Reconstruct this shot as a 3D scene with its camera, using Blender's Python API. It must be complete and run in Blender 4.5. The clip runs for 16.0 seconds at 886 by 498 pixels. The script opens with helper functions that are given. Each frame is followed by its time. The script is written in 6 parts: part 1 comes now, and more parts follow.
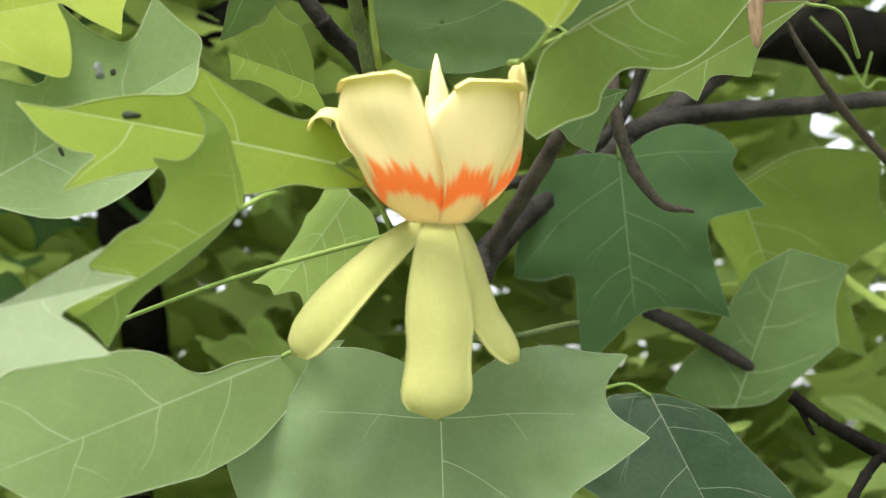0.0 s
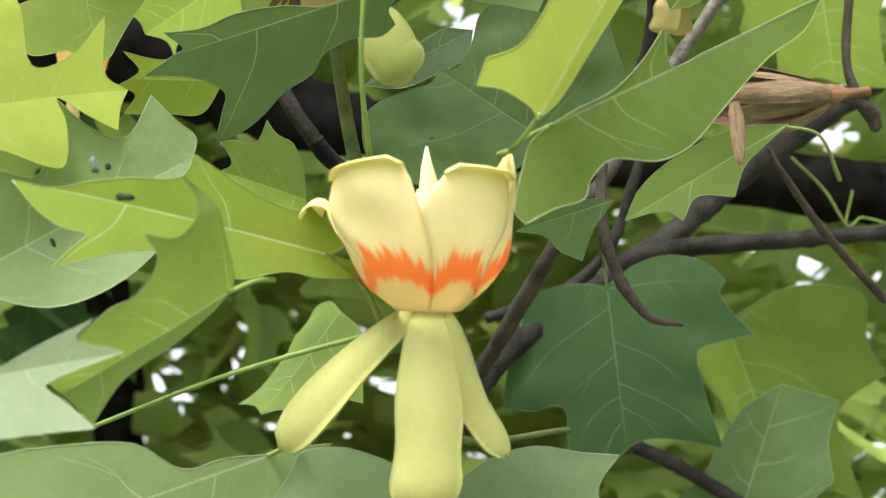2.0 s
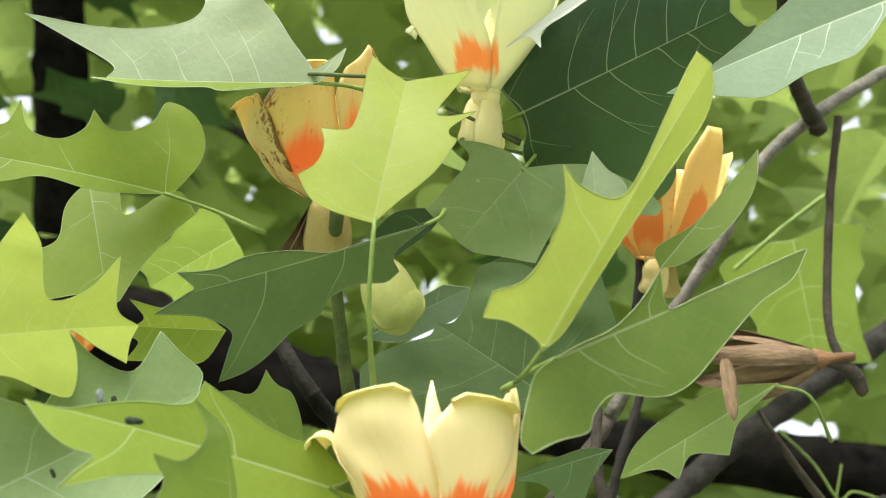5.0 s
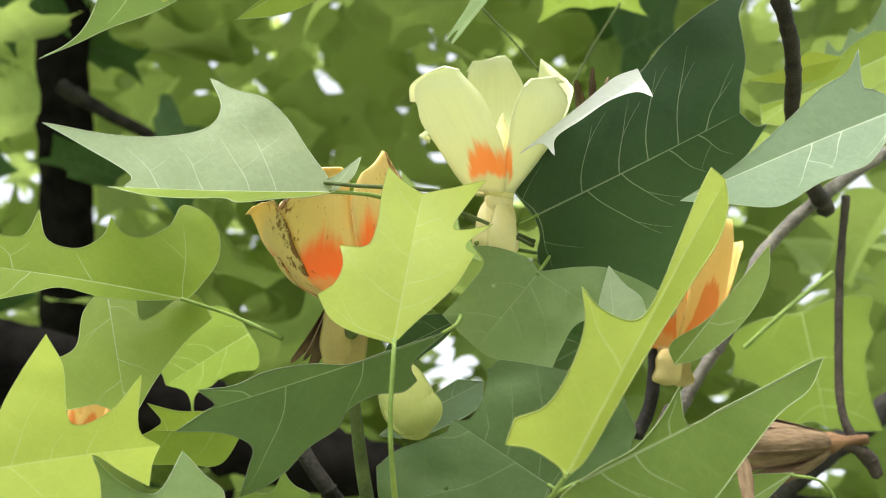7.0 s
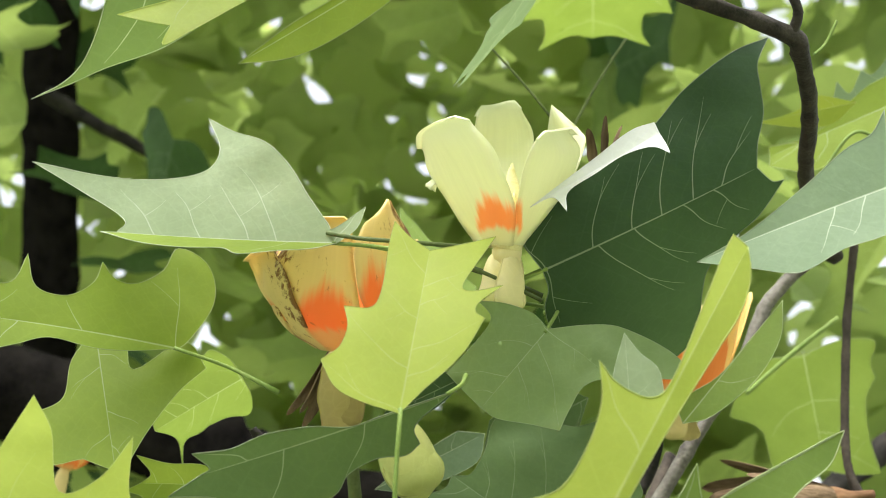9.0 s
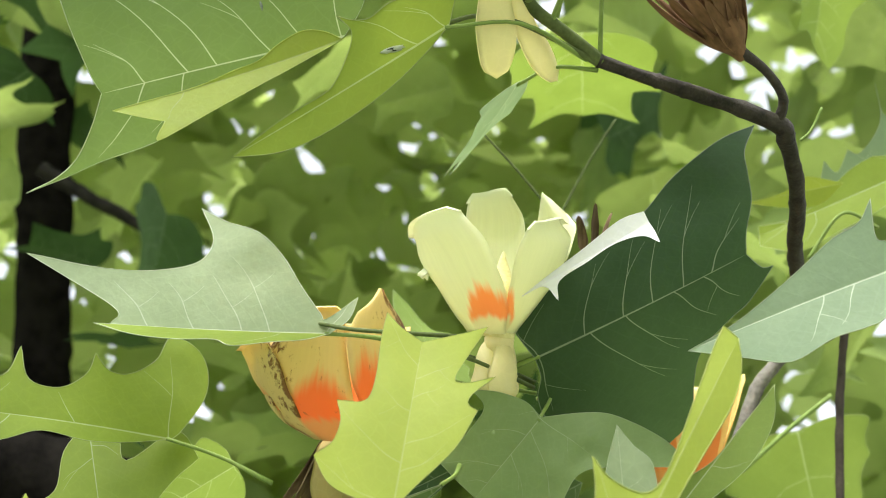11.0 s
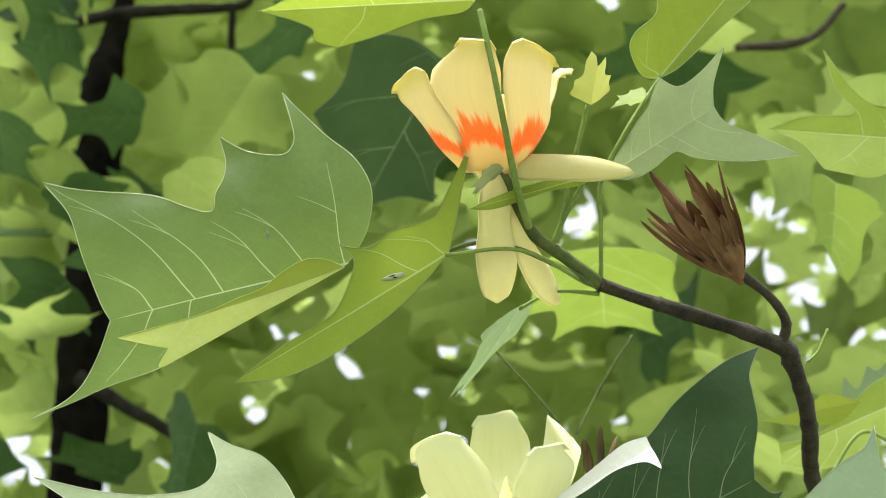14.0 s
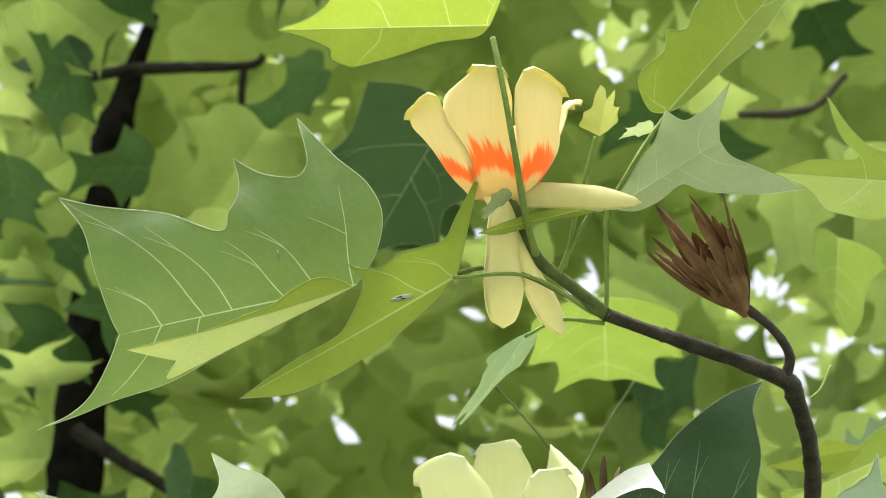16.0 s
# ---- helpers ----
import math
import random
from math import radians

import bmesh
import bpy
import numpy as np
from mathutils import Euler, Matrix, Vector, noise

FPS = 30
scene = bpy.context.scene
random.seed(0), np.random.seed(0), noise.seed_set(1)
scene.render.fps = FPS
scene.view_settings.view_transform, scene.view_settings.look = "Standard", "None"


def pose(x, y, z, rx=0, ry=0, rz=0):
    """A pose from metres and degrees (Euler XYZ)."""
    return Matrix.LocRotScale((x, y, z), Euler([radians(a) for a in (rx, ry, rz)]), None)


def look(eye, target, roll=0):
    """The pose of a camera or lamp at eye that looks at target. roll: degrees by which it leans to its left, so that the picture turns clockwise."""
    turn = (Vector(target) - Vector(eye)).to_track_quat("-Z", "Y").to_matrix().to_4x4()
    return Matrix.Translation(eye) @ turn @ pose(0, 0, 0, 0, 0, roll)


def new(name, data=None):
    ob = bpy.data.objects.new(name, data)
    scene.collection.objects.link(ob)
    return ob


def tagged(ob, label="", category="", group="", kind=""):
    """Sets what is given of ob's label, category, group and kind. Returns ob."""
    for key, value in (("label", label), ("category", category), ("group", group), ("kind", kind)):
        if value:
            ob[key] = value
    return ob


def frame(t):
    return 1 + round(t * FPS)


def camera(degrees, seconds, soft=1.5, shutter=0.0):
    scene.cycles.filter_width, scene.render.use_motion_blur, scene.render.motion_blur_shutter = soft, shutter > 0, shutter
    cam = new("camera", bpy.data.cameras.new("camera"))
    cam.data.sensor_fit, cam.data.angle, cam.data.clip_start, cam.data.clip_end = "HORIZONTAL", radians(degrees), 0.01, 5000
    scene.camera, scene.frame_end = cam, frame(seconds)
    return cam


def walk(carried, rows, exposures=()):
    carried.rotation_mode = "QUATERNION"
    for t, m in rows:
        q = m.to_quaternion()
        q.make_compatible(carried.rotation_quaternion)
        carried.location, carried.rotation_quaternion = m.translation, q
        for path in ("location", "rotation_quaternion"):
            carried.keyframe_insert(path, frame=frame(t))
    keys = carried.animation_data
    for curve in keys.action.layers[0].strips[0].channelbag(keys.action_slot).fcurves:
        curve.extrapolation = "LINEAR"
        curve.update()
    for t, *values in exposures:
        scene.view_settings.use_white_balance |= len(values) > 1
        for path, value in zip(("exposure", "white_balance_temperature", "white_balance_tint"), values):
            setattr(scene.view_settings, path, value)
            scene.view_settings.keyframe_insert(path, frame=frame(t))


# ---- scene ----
import mathutils.geometry

cam = camera(41.0, 16.0, soft=1.0)
PATH = [
    (0.0, (0.0154, 0.0151, 1.6167, 98.84, 0.27, 0.08)),
    (0.5, (0.0114, 0.0165, 1.6068, 100.36, 1.03, -1.18)),
    (1.0, (0.0156, 0.0153, 1.6001, 102.86, 0.14, -0.56)),
    (1.5, (0.0280, 0.0272, 1.5706, 108.12, 1.90, 1.71)),
    (2.0, (0.0147, 0.0205, 1.5910, 107.29, 0.26, -0.52)),
    (2.5, (0.0125, 0.0167, 1.5994, 108.17, -0.87, -0.99)),
    (3.0, (0.0099, 0.0192, 1.5936, 111.14, -0.30, -1.04)),
    (3.5, (0.0167, 0.0264, 1.5749, 115.48, 0.46, -0.10)),
    (4.0, (0.0281, 0.0288, 1.5635, 118.59, 0.01, 0.92)),
    (4.5, (0.0306, 0.0324, 1.5539, 121.61, 0.22, 1.33)),
    (5.0, (0.0056, 0.0221, 1.5699, 121.63, 0.06, -1.87)),
    (7.5, (-0.0055, 0.0042, 1.6051, 123.39, 0.93, -1.51)),
    (8.0, (-0.0120, 0.0054, 1.6203, 122.15, 0.66, -2.54)),
    (10.5, (-0.0061, 0.0096, 1.6161, 125.96, -0.27, -2.67)),
    (11.0, (-0.0098, 0.0002, 1.6255, 126.39, 0.73, -2.83)),
    (11.5, (-0.0061, -0.0051, 1.6308, 127.77, 0.32, -3.20)),
    (12.0, (0.0035, -0.0146, 1.6350, 128.86, 0.62, -1.79)),
    (12.5, (0.0059, -0.0144, 1.6270, 131.15, 0.22, -1.63)),
    (13.0, (-0.0028, -0.0103, 1.6327, 132.98, 0.61, -2.16)),
    (13.5, (-0.0018, -0.0023, 1.6275, 135.57, -0.01, -2.03)),
    (14.0, (0.0073, -0.0095, 1.6300, 136.04, -0.64, -1.07)),
    (14.5, (0.0067, -0.0062, 1.6274, 137.59, -1.40, -1.37)),
    (15.0, (0.0020, -0.0014, 1.6250, 138.92, -1.20, -1.76)),
    (15.5, (0.0022, -0.0027, 1.6245, 139.53, -1.20, -1.81)),
    (16.0, (0.0049, 0.0024, 1.6119, 139.78, -1.58, -2.08)),
]
walk(cam, [(t, pose(*row)) for t, row in PATH])
cam.data.dof.use_dof, cam.data.dof.focus_distance, cam.data.dof.aperture_fstop = True, 0.46, 15.0

# ---- daylight: thin overcast, sun high behind the veil ----
world = bpy.data.worlds.new("overcast_sky")
scene.world = world
world.use_nodes = True
wn, wl = world.node_tree.nodes, world.node_tree.links
wn.clear()
sky = wn.new("ShaderNodeTexSky")
sky.sky_type = "NISHITA"
sky.sun_disc = False
sky.sun_elevation, sky.sun_rotation = radians(58), radians(200)
sky.air_density, sky.dust_density, sky.ozone_density = 1.0, 4.0, 0.6
pale = wn.new("ShaderNodeHueSaturation")
pale.inputs["Saturation"].default_value = 0.25
back = wn.new("ShaderNodeBackground")
back.inputs["Strength"].default_value = 0.15
wout = wn.new("ShaderNodeOutputWorld")
wl.new(sky.outputs["Color"], pale.inputs["Color"])
wl.new(pale.outputs["Color"], back.inputs["Color"])
wl.new(back.outputs["Background"], wout.inputs["Surface"])
sun = new("sun", bpy.data.lights.new("sun", "SUN"))
sun.data.energy, sun.data.angle, sun.data.color = 1.5, radians(25), (1.0, 0.96, 0.88)
sun.matrix_world = look((-1.5, -3.0, 8.0), (0, 0.4, 1.8))
scene.view_settings.exposure = 1.86


# ---- materials ----
def material(name):
    m = bpy.data.materials.new(name)
    m.use_nodes = True
    m.node_tree.nodes.clear()
    return m, m.node_tree.nodes, m.node_tree.links


def ramp(nodes, stops):
    r = nodes.new("ShaderNodeValToRGB")
    while len(r.color_ramp.elements) < len(stops):
        r.color_ramp.elements.new(0.5)
    for e, (at, col) in zip(r.color_ramp.elements, stops):
        e.position, e.color = at, (*col, 1)
    return r


def side_veins(n, l, tissue, height, pale, strength):
    """Feathered side veins over the blade's own flat axes: across (U) and along (V), with the midrib at U = 0."""
    def calc(op, *vals):
        m = n.new("ShaderNodeMath")
        m.operation = op
        for k, v in enumerate(vals):
            if isinstance(v, float):
                m.inputs[k].default_value = v
            else:
                l.new(v, m.inputs[k])
        return m.outputs[0]

    def fall(src, a, b):
        e = n.new("ShaderNodeMapRange")
        e.interpolation_type = "SMOOTHSTEP"
        e.inputs["From Min"].default_value, e.inputs["From Max"].default_value = a, b
        e.inputs["To Min"].default_value, e.inputs["To Max"].default_value = 1.0, 0.0
        l.new(src, e.inputs["Value"])
        return e.outputs["Result"]

    uv = n.new("ShaderNodeUVMap")
    axes = n.new("ShaderNodeSeparateXYZ")
    l.new(uv.outputs["UV"], axes.inputs["Vector"])
    wob = n.new("ShaderNodeTexNoise")
    wob.inputs["Scale"].default_value, wob.inputs["Detail"].default_value = (7.0, 2.0)
    l.new(uv.outputs["UV"], wob.inputs["Vector"])
    across = calc("ABSOLUTE", axes.outputs["X"])
    shift = calc("MULTIPLY", calc("SUBTRACT", wob.outputs["Fac"], 0.5), 0.060)
    along = calc("MULTIPLY", axes.outputs["Y"], calc("MULTIPLY_ADD", across, -0.7, 1.0))
    rise = calc("ADD", calc("MULTIPLY_ADD", across, -0.6, along), shift)
    main = fall(calc("ADD", calc("PINGPONG", calc("DIVIDE", rise, 0.155), 0.5), calc("MULTIPLY", across, 0.06)), 0.012, 0.055)
    cross = calc("ADD", calc("MULTIPLY_ADD", axes.outputs["Y"], 0.55, across), calc("MULTIPLY", shift, 1.6))
    minor = calc("MULTIPLY", fall(calc("PINGPONG", calc("DIVIDE", cross, 0.062), 0.5), 0.0, 0.08), 0.07)
    mask = calc("MAXIMUM", calc("MULTIPLY", main, 0.10), minor)
    mix = n.new("ShaderNodeMix")
    mix.data_type = "RGBA"
    l.new(calc("MULTIPLY", mask, strength), mix.inputs["Factor"])
    l.new(tissue, mix.inputs["A"])
    mix.inputs["B"].default_value = (*pale, 1)
    return mix.outputs["Result"], calc("MULTIPLY_ADD", mask, 0.8, height)


COLOURS = {}


def leaf_material(name, dark, light, glow, rough=0.5, through_light=0.45, island=False, gloss=0.18, grain=1.0, veins=0.5):
    """Leaf tissue: mottled green with gloss, fine relief, and light passing through the blade."""
    dark, light = (tuple(c * k for c, k in zip(col, (1.05, 1.0, 1.22))) for col in (dark, light))
    if not island:
        dark, light = tuple(c * 0.80 for c in dark), tuple(c * 1.14 for c in light)
    COLOURS[name] = (dark, light, glow, through_light)
    m, n, l = material(name)
    geo = n.new("ShaderNodeNewGeometry") if island else n.new("ShaderNodeObjectInfo")
    tex = n.new("ShaderNodeTexCoord")
    big = n.new("ShaderNodeTexNoise")
    big.inputs["Scale"].default_value, big.inputs["Detail"].default_value = (17.0 * grain, 4.0)
    fine = n.new("ShaderNodeTexNoise")
    fine.inputs["Scale"].default_value, fine.inputs["Detail"].default_value = (420.0 * grain, 3.0)
    net = n.new("ShaderNodeTexVoronoi")
    net.feature = "DISTANCE_TO_EDGE"
    net.inputs["Scale"].default_value = 190.0 * grain
    l.new(tex.outputs["Object"], net.inputs["Vector"])
    lines = n.new("ShaderNodeMapRange")
    lines.inputs["From Min"].default_value, lines.inputs["From Max"].default_value = 0.0, 0.09
    lines.inputs["To Min"].default_value, lines.inputs["To Max"].default_value = 0.05, 0.0
    l.new(net.outputs["Distance"], lines.inputs["Value"])
    l.new(tex.outputs["Object"], big.inputs["Vector"])
    l.new(tex.outputs["Object"], fine.inputs["Vector"])
    mix = n.new("ShaderNodeMath")
    mix.operation = "MULTIPLY_ADD"
    mix.inputs[1].default_value = 0.75 if island else 0.35
    l.new(geo.outputs["Random Per Island" if island else "Random"], mix.inputs[0])
    l.new(big.outputs["Fac"], mix.inputs[2])
    spread = n.new("ShaderNodeMapRange")
    spread.inputs["From Min"].default_value, spread.inputs["From Max"].default_value = (0.3, 1.0) if island else (0.35, 0.95)
    net_mix = n.new("ShaderNodeMath")
    l.new(mix.outputs[0], net_mix.inputs[0])
    l.new(lines.outputs["Result"], net_mix.inputs[1])
    l.new(net_mix.outputs[0], spread.inputs["Value"])
    colour = ramp(n, [(0.0, dark), (1.0, light)])
    l.new(spread.outputs["Result"], colour.inputs["Fac"])
    tissue, height = colour.outputs["Color"], fine.outputs["Fac"]
    if veins and not island:
        tissue, height = side_veins(n, l, tissue, height, tuple(min(0.85, c * 1.7 + 0.06) for c in light), veins)
    body = n.new("ShaderNodeBsdfPrincipled")
    body.inputs["Roughness"].default_value = rough
    body.inputs["Specular IOR Level"].default_value = gloss
    l.new(tissue, body.inputs["Base Color"])
    bump = n.new("ShaderNodeBump")
    bump.inputs["Strength"].default_value, bump.inputs["Distance"].default_value = (0.25, 0.0006)
    l.new(height, bump.inputs["Height"])
    swell = n.new("ShaderNodeTexNoise")  # the blade is quilted between its veins
    swell.inputs["Scale"].default_value, swell.inputs["Detail"].default_value = (95.0 * grain, 2.0)
    l.new(tex.outputs["Object"], swell.inputs["Vector"])
    quilt = n.new("ShaderNodeBump")
    quilt.inputs["Strength"].default_value, quilt.inputs["Distance"].default_value = (0.16, 0.0030 / grain)
    l.new(swell.outputs["Fac"], quilt.inputs["Height"])
    l.new(quilt.outputs["Normal"], bump.inputs["Normal"])
    l.new(bump.outputs["Normal"], body.inputs["Normal"])
    tr = n.new("ShaderNodeBsdfTranslucent")
    tint = n.new("ShaderNodeMix")
    tint.data_type, tint.blend_type = "RGBA", "MIX"
    tint.inputs["Factor"].default_value = 0.5
    l.new(tissue, tint.inputs["A"])
    tint.inputs["B"].default_value = (*glow, 1)
    l.new(tint.outputs["Result"], tr.inputs["Color"])
    both = n.new("ShaderNodeMixShader")
    both.inputs["Fac"].default_value = through_light
    l.new(body.outputs["BSDF"], both.inputs[1])
    l.new(tr.outputs["BSDF"], both.inputs[2])
    out = n.new("ShaderNodeOutputMaterial")
    l.new(both.outputs["Shader"], out.inputs["Surface"])
    return m


def petal_material(name, base, flesh, flame, rim, band=(0.17, 0.44), worn=0.0, patch=0.12, soft_edge=0.07):
    """Petal: cream foot, a flame-edged orange band, pale yellow blade and greener rim, along the blade's own length."""
    m, n, l = material(name)
    uv = n.new("ShaderNodeUVMap")
    sep = n.new("ShaderNodeSeparateXYZ")
    l.new(uv.outputs["UV"], sep.inputs["Vector"])
    streak = n.new("ShaderNodeMapping")
    streak.inputs["Scale"].default_value = (8.5, 0.7, 1.0)
    l.new(uv.outputs["UV"], streak.inputs["Vector"])
    noise_a = n.new("ShaderNodeTexNoise")
    noise_a.inputs["Scale"].default_value, noise_a.inputs["Detail"].default_value = (1.6, 5.0)
    info = n.new("ShaderNodeObjectInfo")
    shift = n.new("ShaderNodeVectorMath")
    l.new(streak.outputs["Vector"], shift.inputs[0])
    l.new(info.outputs["Random"], shift.inputs[1])
    l.new(shift.outputs["Vector"], noise_a.inputs["Vector"])
    flick = n.new("ShaderNodeMath")
    flick.operation = "MULTIPLY_ADD"
    flick.inputs[1].default_value = 0.36
    l.new(noise_a.outputs["Fac"], flick.inputs[0])
    l.new(sep.outputs["Y"], flick.inputs[2])

    off = n.new("ShaderNodeMath")
    off.operation = "SUBTRACT"
    off.inputs[1].default_value = 0.5
    l.new(sep.outputs["X"], off.inputs[0])
    square = n.new("ShaderNodeMath")
    square.operation = "MULTIPLY"
    l.new(off.outputs[0], square.inputs[0])
    l.new(off.outputs[0], square.inputs[1])
    peaked = n.new("ShaderNodeMath")
    peaked.operation = "MULTIPLY_ADD"
    peaked.inputs[1].default_value = 4 * patch
    l.new(square.outputs[0], peaked.inputs[0])
    l.new(flick.outputs[0], peaked.inputs[2])

    def edge(a, b, src):
        e = n.new("ShaderNodeMapRange")
        e.interpolation_type = "SMOOTHSTEP"
        e.inputs["From Min"].default_value, e.inputs["From Max"].default_value = a, b
        l.new(src, e.inputs["Value"])
        return e.outputs["Result"]

    def blend(fac, a, b):
        x = n.new("ShaderNodeMix")
        x.data_type = "RGBA"
        l.new(fac, x.inputs["Factor"])
        for sock, val in (("A", a), ("B", b)):
            if isinstance(val, tuple):
                x.inputs[sock].default_value = (*val, 1)
            else:
                l.new(val, x.inputs[sock])
        return x.outputs["Result"]

    soft = n.new("ShaderNodeTexNoise")
    soft.inputs["Scale"].default_value, soft.inputs["Detail"].default_value = (3.0, 4.0)
    l.new(shift.outputs["Vector"], soft.inputs["Vector"])
    pale_flesh = blend(soft.outputs["Fac"], flesh, tuple(min(1.0, c * 1.12) for c in flesh))
    calm = n.new("ShaderNodeMath")
    calm.operation = "MULTIPLY_ADD"
    calm.inputs[1].default_value = 0.12
    l.new(noise_a.outputs["Fac"], calm.inputs[0])
    l.new(sep.outputs["Y"], calm.inputs[2])
    arch = n.new("ShaderNodeMath")
    arch.operation = "MULTIPLY_ADD"
    arch.inputs[1].default_value = 0.55
    l.new(square.outputs[0], arch.inputs[0])
    l.new(calm.outputs[0], arch.inputs[2])
    low = edge(band[0] + 0.03, band[0] + 0.10, arch.outputs[0])
    high = edge(band[1] + 0.205 - soft_edge / 2, band[1] + 0.205 + soft_edge / 2, peaked.outputs[0])
    col = blend(low, base, flame)
    col = blend(high, col, pale_flesh)
    col = blend(edge(0.78, 1.0, sep.outputs["Y"]), col, rim)
    if worn:
        blot = n.new("ShaderNodeTexNoise")
        blot.inputs["Scale"].default_value, blot.inputs["Detail"].default_value = (7.0, 9.0)
        blot.inputs["Roughness"].default_value = 0.75
        l.new(uv.outputs["UV"], blot.inputs["Vector"])
        margin = n.new("ShaderNodeMath")
        margin.operation = "MULTIPLY_ADD"
        margin.inputs[1].default_value = 0.40
        l.new(square.outputs[0], margin.inputs[0])
        l.new(blot.outputs["Fac"], margin.inputs[2])
        col = blend(edge(0.72 - worn * 0.12, 0.80 - worn * 0.10, margin.outputs[0]), col, (0.26, 0.13, 0.045))
    body = n.new("ShaderNodeBsdfPrincipled")
    body.inputs["Roughness"].default_value = 0.42
    body.inputs["Specular IOR Level"].default_value = 0.35
    l.new(col, body.inputs["Base Color"])
    bump = n.new("ShaderNodeBump")
    bump.inputs["Strength"].default_value, bump.inputs["Distance"].default_value = (0.3, 0.0005)
    l.new(noise_a.outputs["Fac"], bump.inputs["Height"])
    l.new(bump.outputs["Normal"], body.inputs["Normal"])
    tr = n.new("ShaderNodeBsdfTranslucent")
    l.new(col, tr.inputs["Color"])
    both = n.new("ShaderNodeMixShader")
    both.inputs["Fac"].default_value = 0.36
    l.new(body.outputs["BSDF"], both.inputs[1])
    l.new(tr.outputs["BSDF"], both.inputs[2])
    out = n.new("ShaderNodeOutputMaterial")
    l.new(both.outputs["Shader"], out.inputs["Surface"])
    return m


def plain_material(name, dark, light, scale, rough=0.7, relief=0.0015, stretch=(1, 1, 1), gloss=0.12):
    """Bark, dry husks, soil: two tones mottled at two scales with relief."""
    m, n, l = material(name)
    tex = n.new("ShaderNodeTexCoord")
    mp = n.new("ShaderNodeMapping")
    mp.inputs["Scale"].default_value = stretch
    l.new(tex.outputs["Object"], mp.inputs["Vector"])
    a = n.new("ShaderNodeTexNoise")
    a.inputs["Scale"].default_value, a.inputs["Detail"].default_value = (scale, 8.0)
    b = n.new("ShaderNodeTexNoise")
    b.inputs["Scale"].default_value, b.inputs["Detail"].default_value = (scale * 7, 4.0)
    for t in (a, b):
        l.new(mp.outputs["Vector"], t.inputs["Vector"])
    add = n.new("ShaderNodeMath")
    add.operation = "MULTIPLY_ADD"
    add.inputs[1].default_value = 0.5
    l.new(b.outputs["Fac"], add.inputs[0])
    l.new(a.outputs["Fac"], add.inputs[2])
    colour = ramp(n, [(0.5, dark), (1.0, light)])
    l.new(add.outputs[0], colour.inputs["Fac"])
    body = n.new("ShaderNodeBsdfPrincipled")
    body.inputs["Roughness"].default_value = rough
    body.inputs["Specular IOR Level"].default_value = gloss
    l.new(colour.outputs["Color"], body.inputs["Base Color"])
    bump = n.new("ShaderNodeBump")
    bump.inputs["Strength"].default_value, bump.inputs["Distance"].default_value = (0.7, relief)
    l.new(add.outputs[0], bump.inputs["Height"])
    l.new(bump.outputs["Normal"], body.inputs["Normal"])
    out = n.new("ShaderNodeOutputMaterial")
    l.new(body.outputs["BSDF"], out.inputs["Surface"])
    return m


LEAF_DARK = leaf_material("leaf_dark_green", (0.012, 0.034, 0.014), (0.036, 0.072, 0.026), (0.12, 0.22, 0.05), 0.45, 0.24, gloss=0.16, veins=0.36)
# dark green that carries crown shade in its base colour
LEAF_SHADE_DARK = leaf_material("leaf_crown_shade_dark", (0.020, 0.052, 0.018), (0.058, 0.115, 0.034), (0.10, 0.19, 0.04), 0.6, 0.32, gloss=0.12, grain=0.12, veins=0.3)
# dimmer copy of the leaf green, with shade put into its base colour
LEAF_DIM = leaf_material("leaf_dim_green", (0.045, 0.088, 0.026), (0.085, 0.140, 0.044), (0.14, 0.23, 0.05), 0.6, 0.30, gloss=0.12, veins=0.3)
LEAF_MID = leaf_material("leaf_mid_green", (0.092, 0.160, 0.028), (0.170, 0.250, 0.055), (0.36, 0.49, 0.06), 0.45, 0.45, gloss=0.24, veins=0.42)
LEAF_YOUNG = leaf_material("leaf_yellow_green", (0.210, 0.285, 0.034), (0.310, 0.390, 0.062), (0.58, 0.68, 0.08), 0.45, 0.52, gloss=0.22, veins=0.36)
# pale leaf colour that also carries sky light on the blades
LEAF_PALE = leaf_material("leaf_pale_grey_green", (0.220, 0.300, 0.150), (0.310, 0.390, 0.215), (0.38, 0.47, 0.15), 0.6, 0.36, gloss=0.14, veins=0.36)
# brighter copy of mid green, with light put into its base colour
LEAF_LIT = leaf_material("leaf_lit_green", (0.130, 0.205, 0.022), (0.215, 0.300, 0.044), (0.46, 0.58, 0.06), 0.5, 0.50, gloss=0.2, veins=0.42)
LEAF_SATIN = leaf_material("leaf_satin_green", (0.066, 0.132, 0.026), (0.135, 0.220, 0.064), (0.30, 0.42, 0.06), 0.42, 0.40, gloss=0.6, veins=0.5)
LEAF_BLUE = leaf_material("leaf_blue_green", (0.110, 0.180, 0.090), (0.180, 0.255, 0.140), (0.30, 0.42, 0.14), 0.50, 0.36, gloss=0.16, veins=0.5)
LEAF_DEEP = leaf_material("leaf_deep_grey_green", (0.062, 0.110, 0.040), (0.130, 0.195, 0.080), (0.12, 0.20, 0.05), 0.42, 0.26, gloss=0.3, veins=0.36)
# whitish base colour puts the sky's sheen into the leaf green
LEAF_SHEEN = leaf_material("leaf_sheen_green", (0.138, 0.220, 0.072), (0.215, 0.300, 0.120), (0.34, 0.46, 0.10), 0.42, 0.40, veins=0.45)
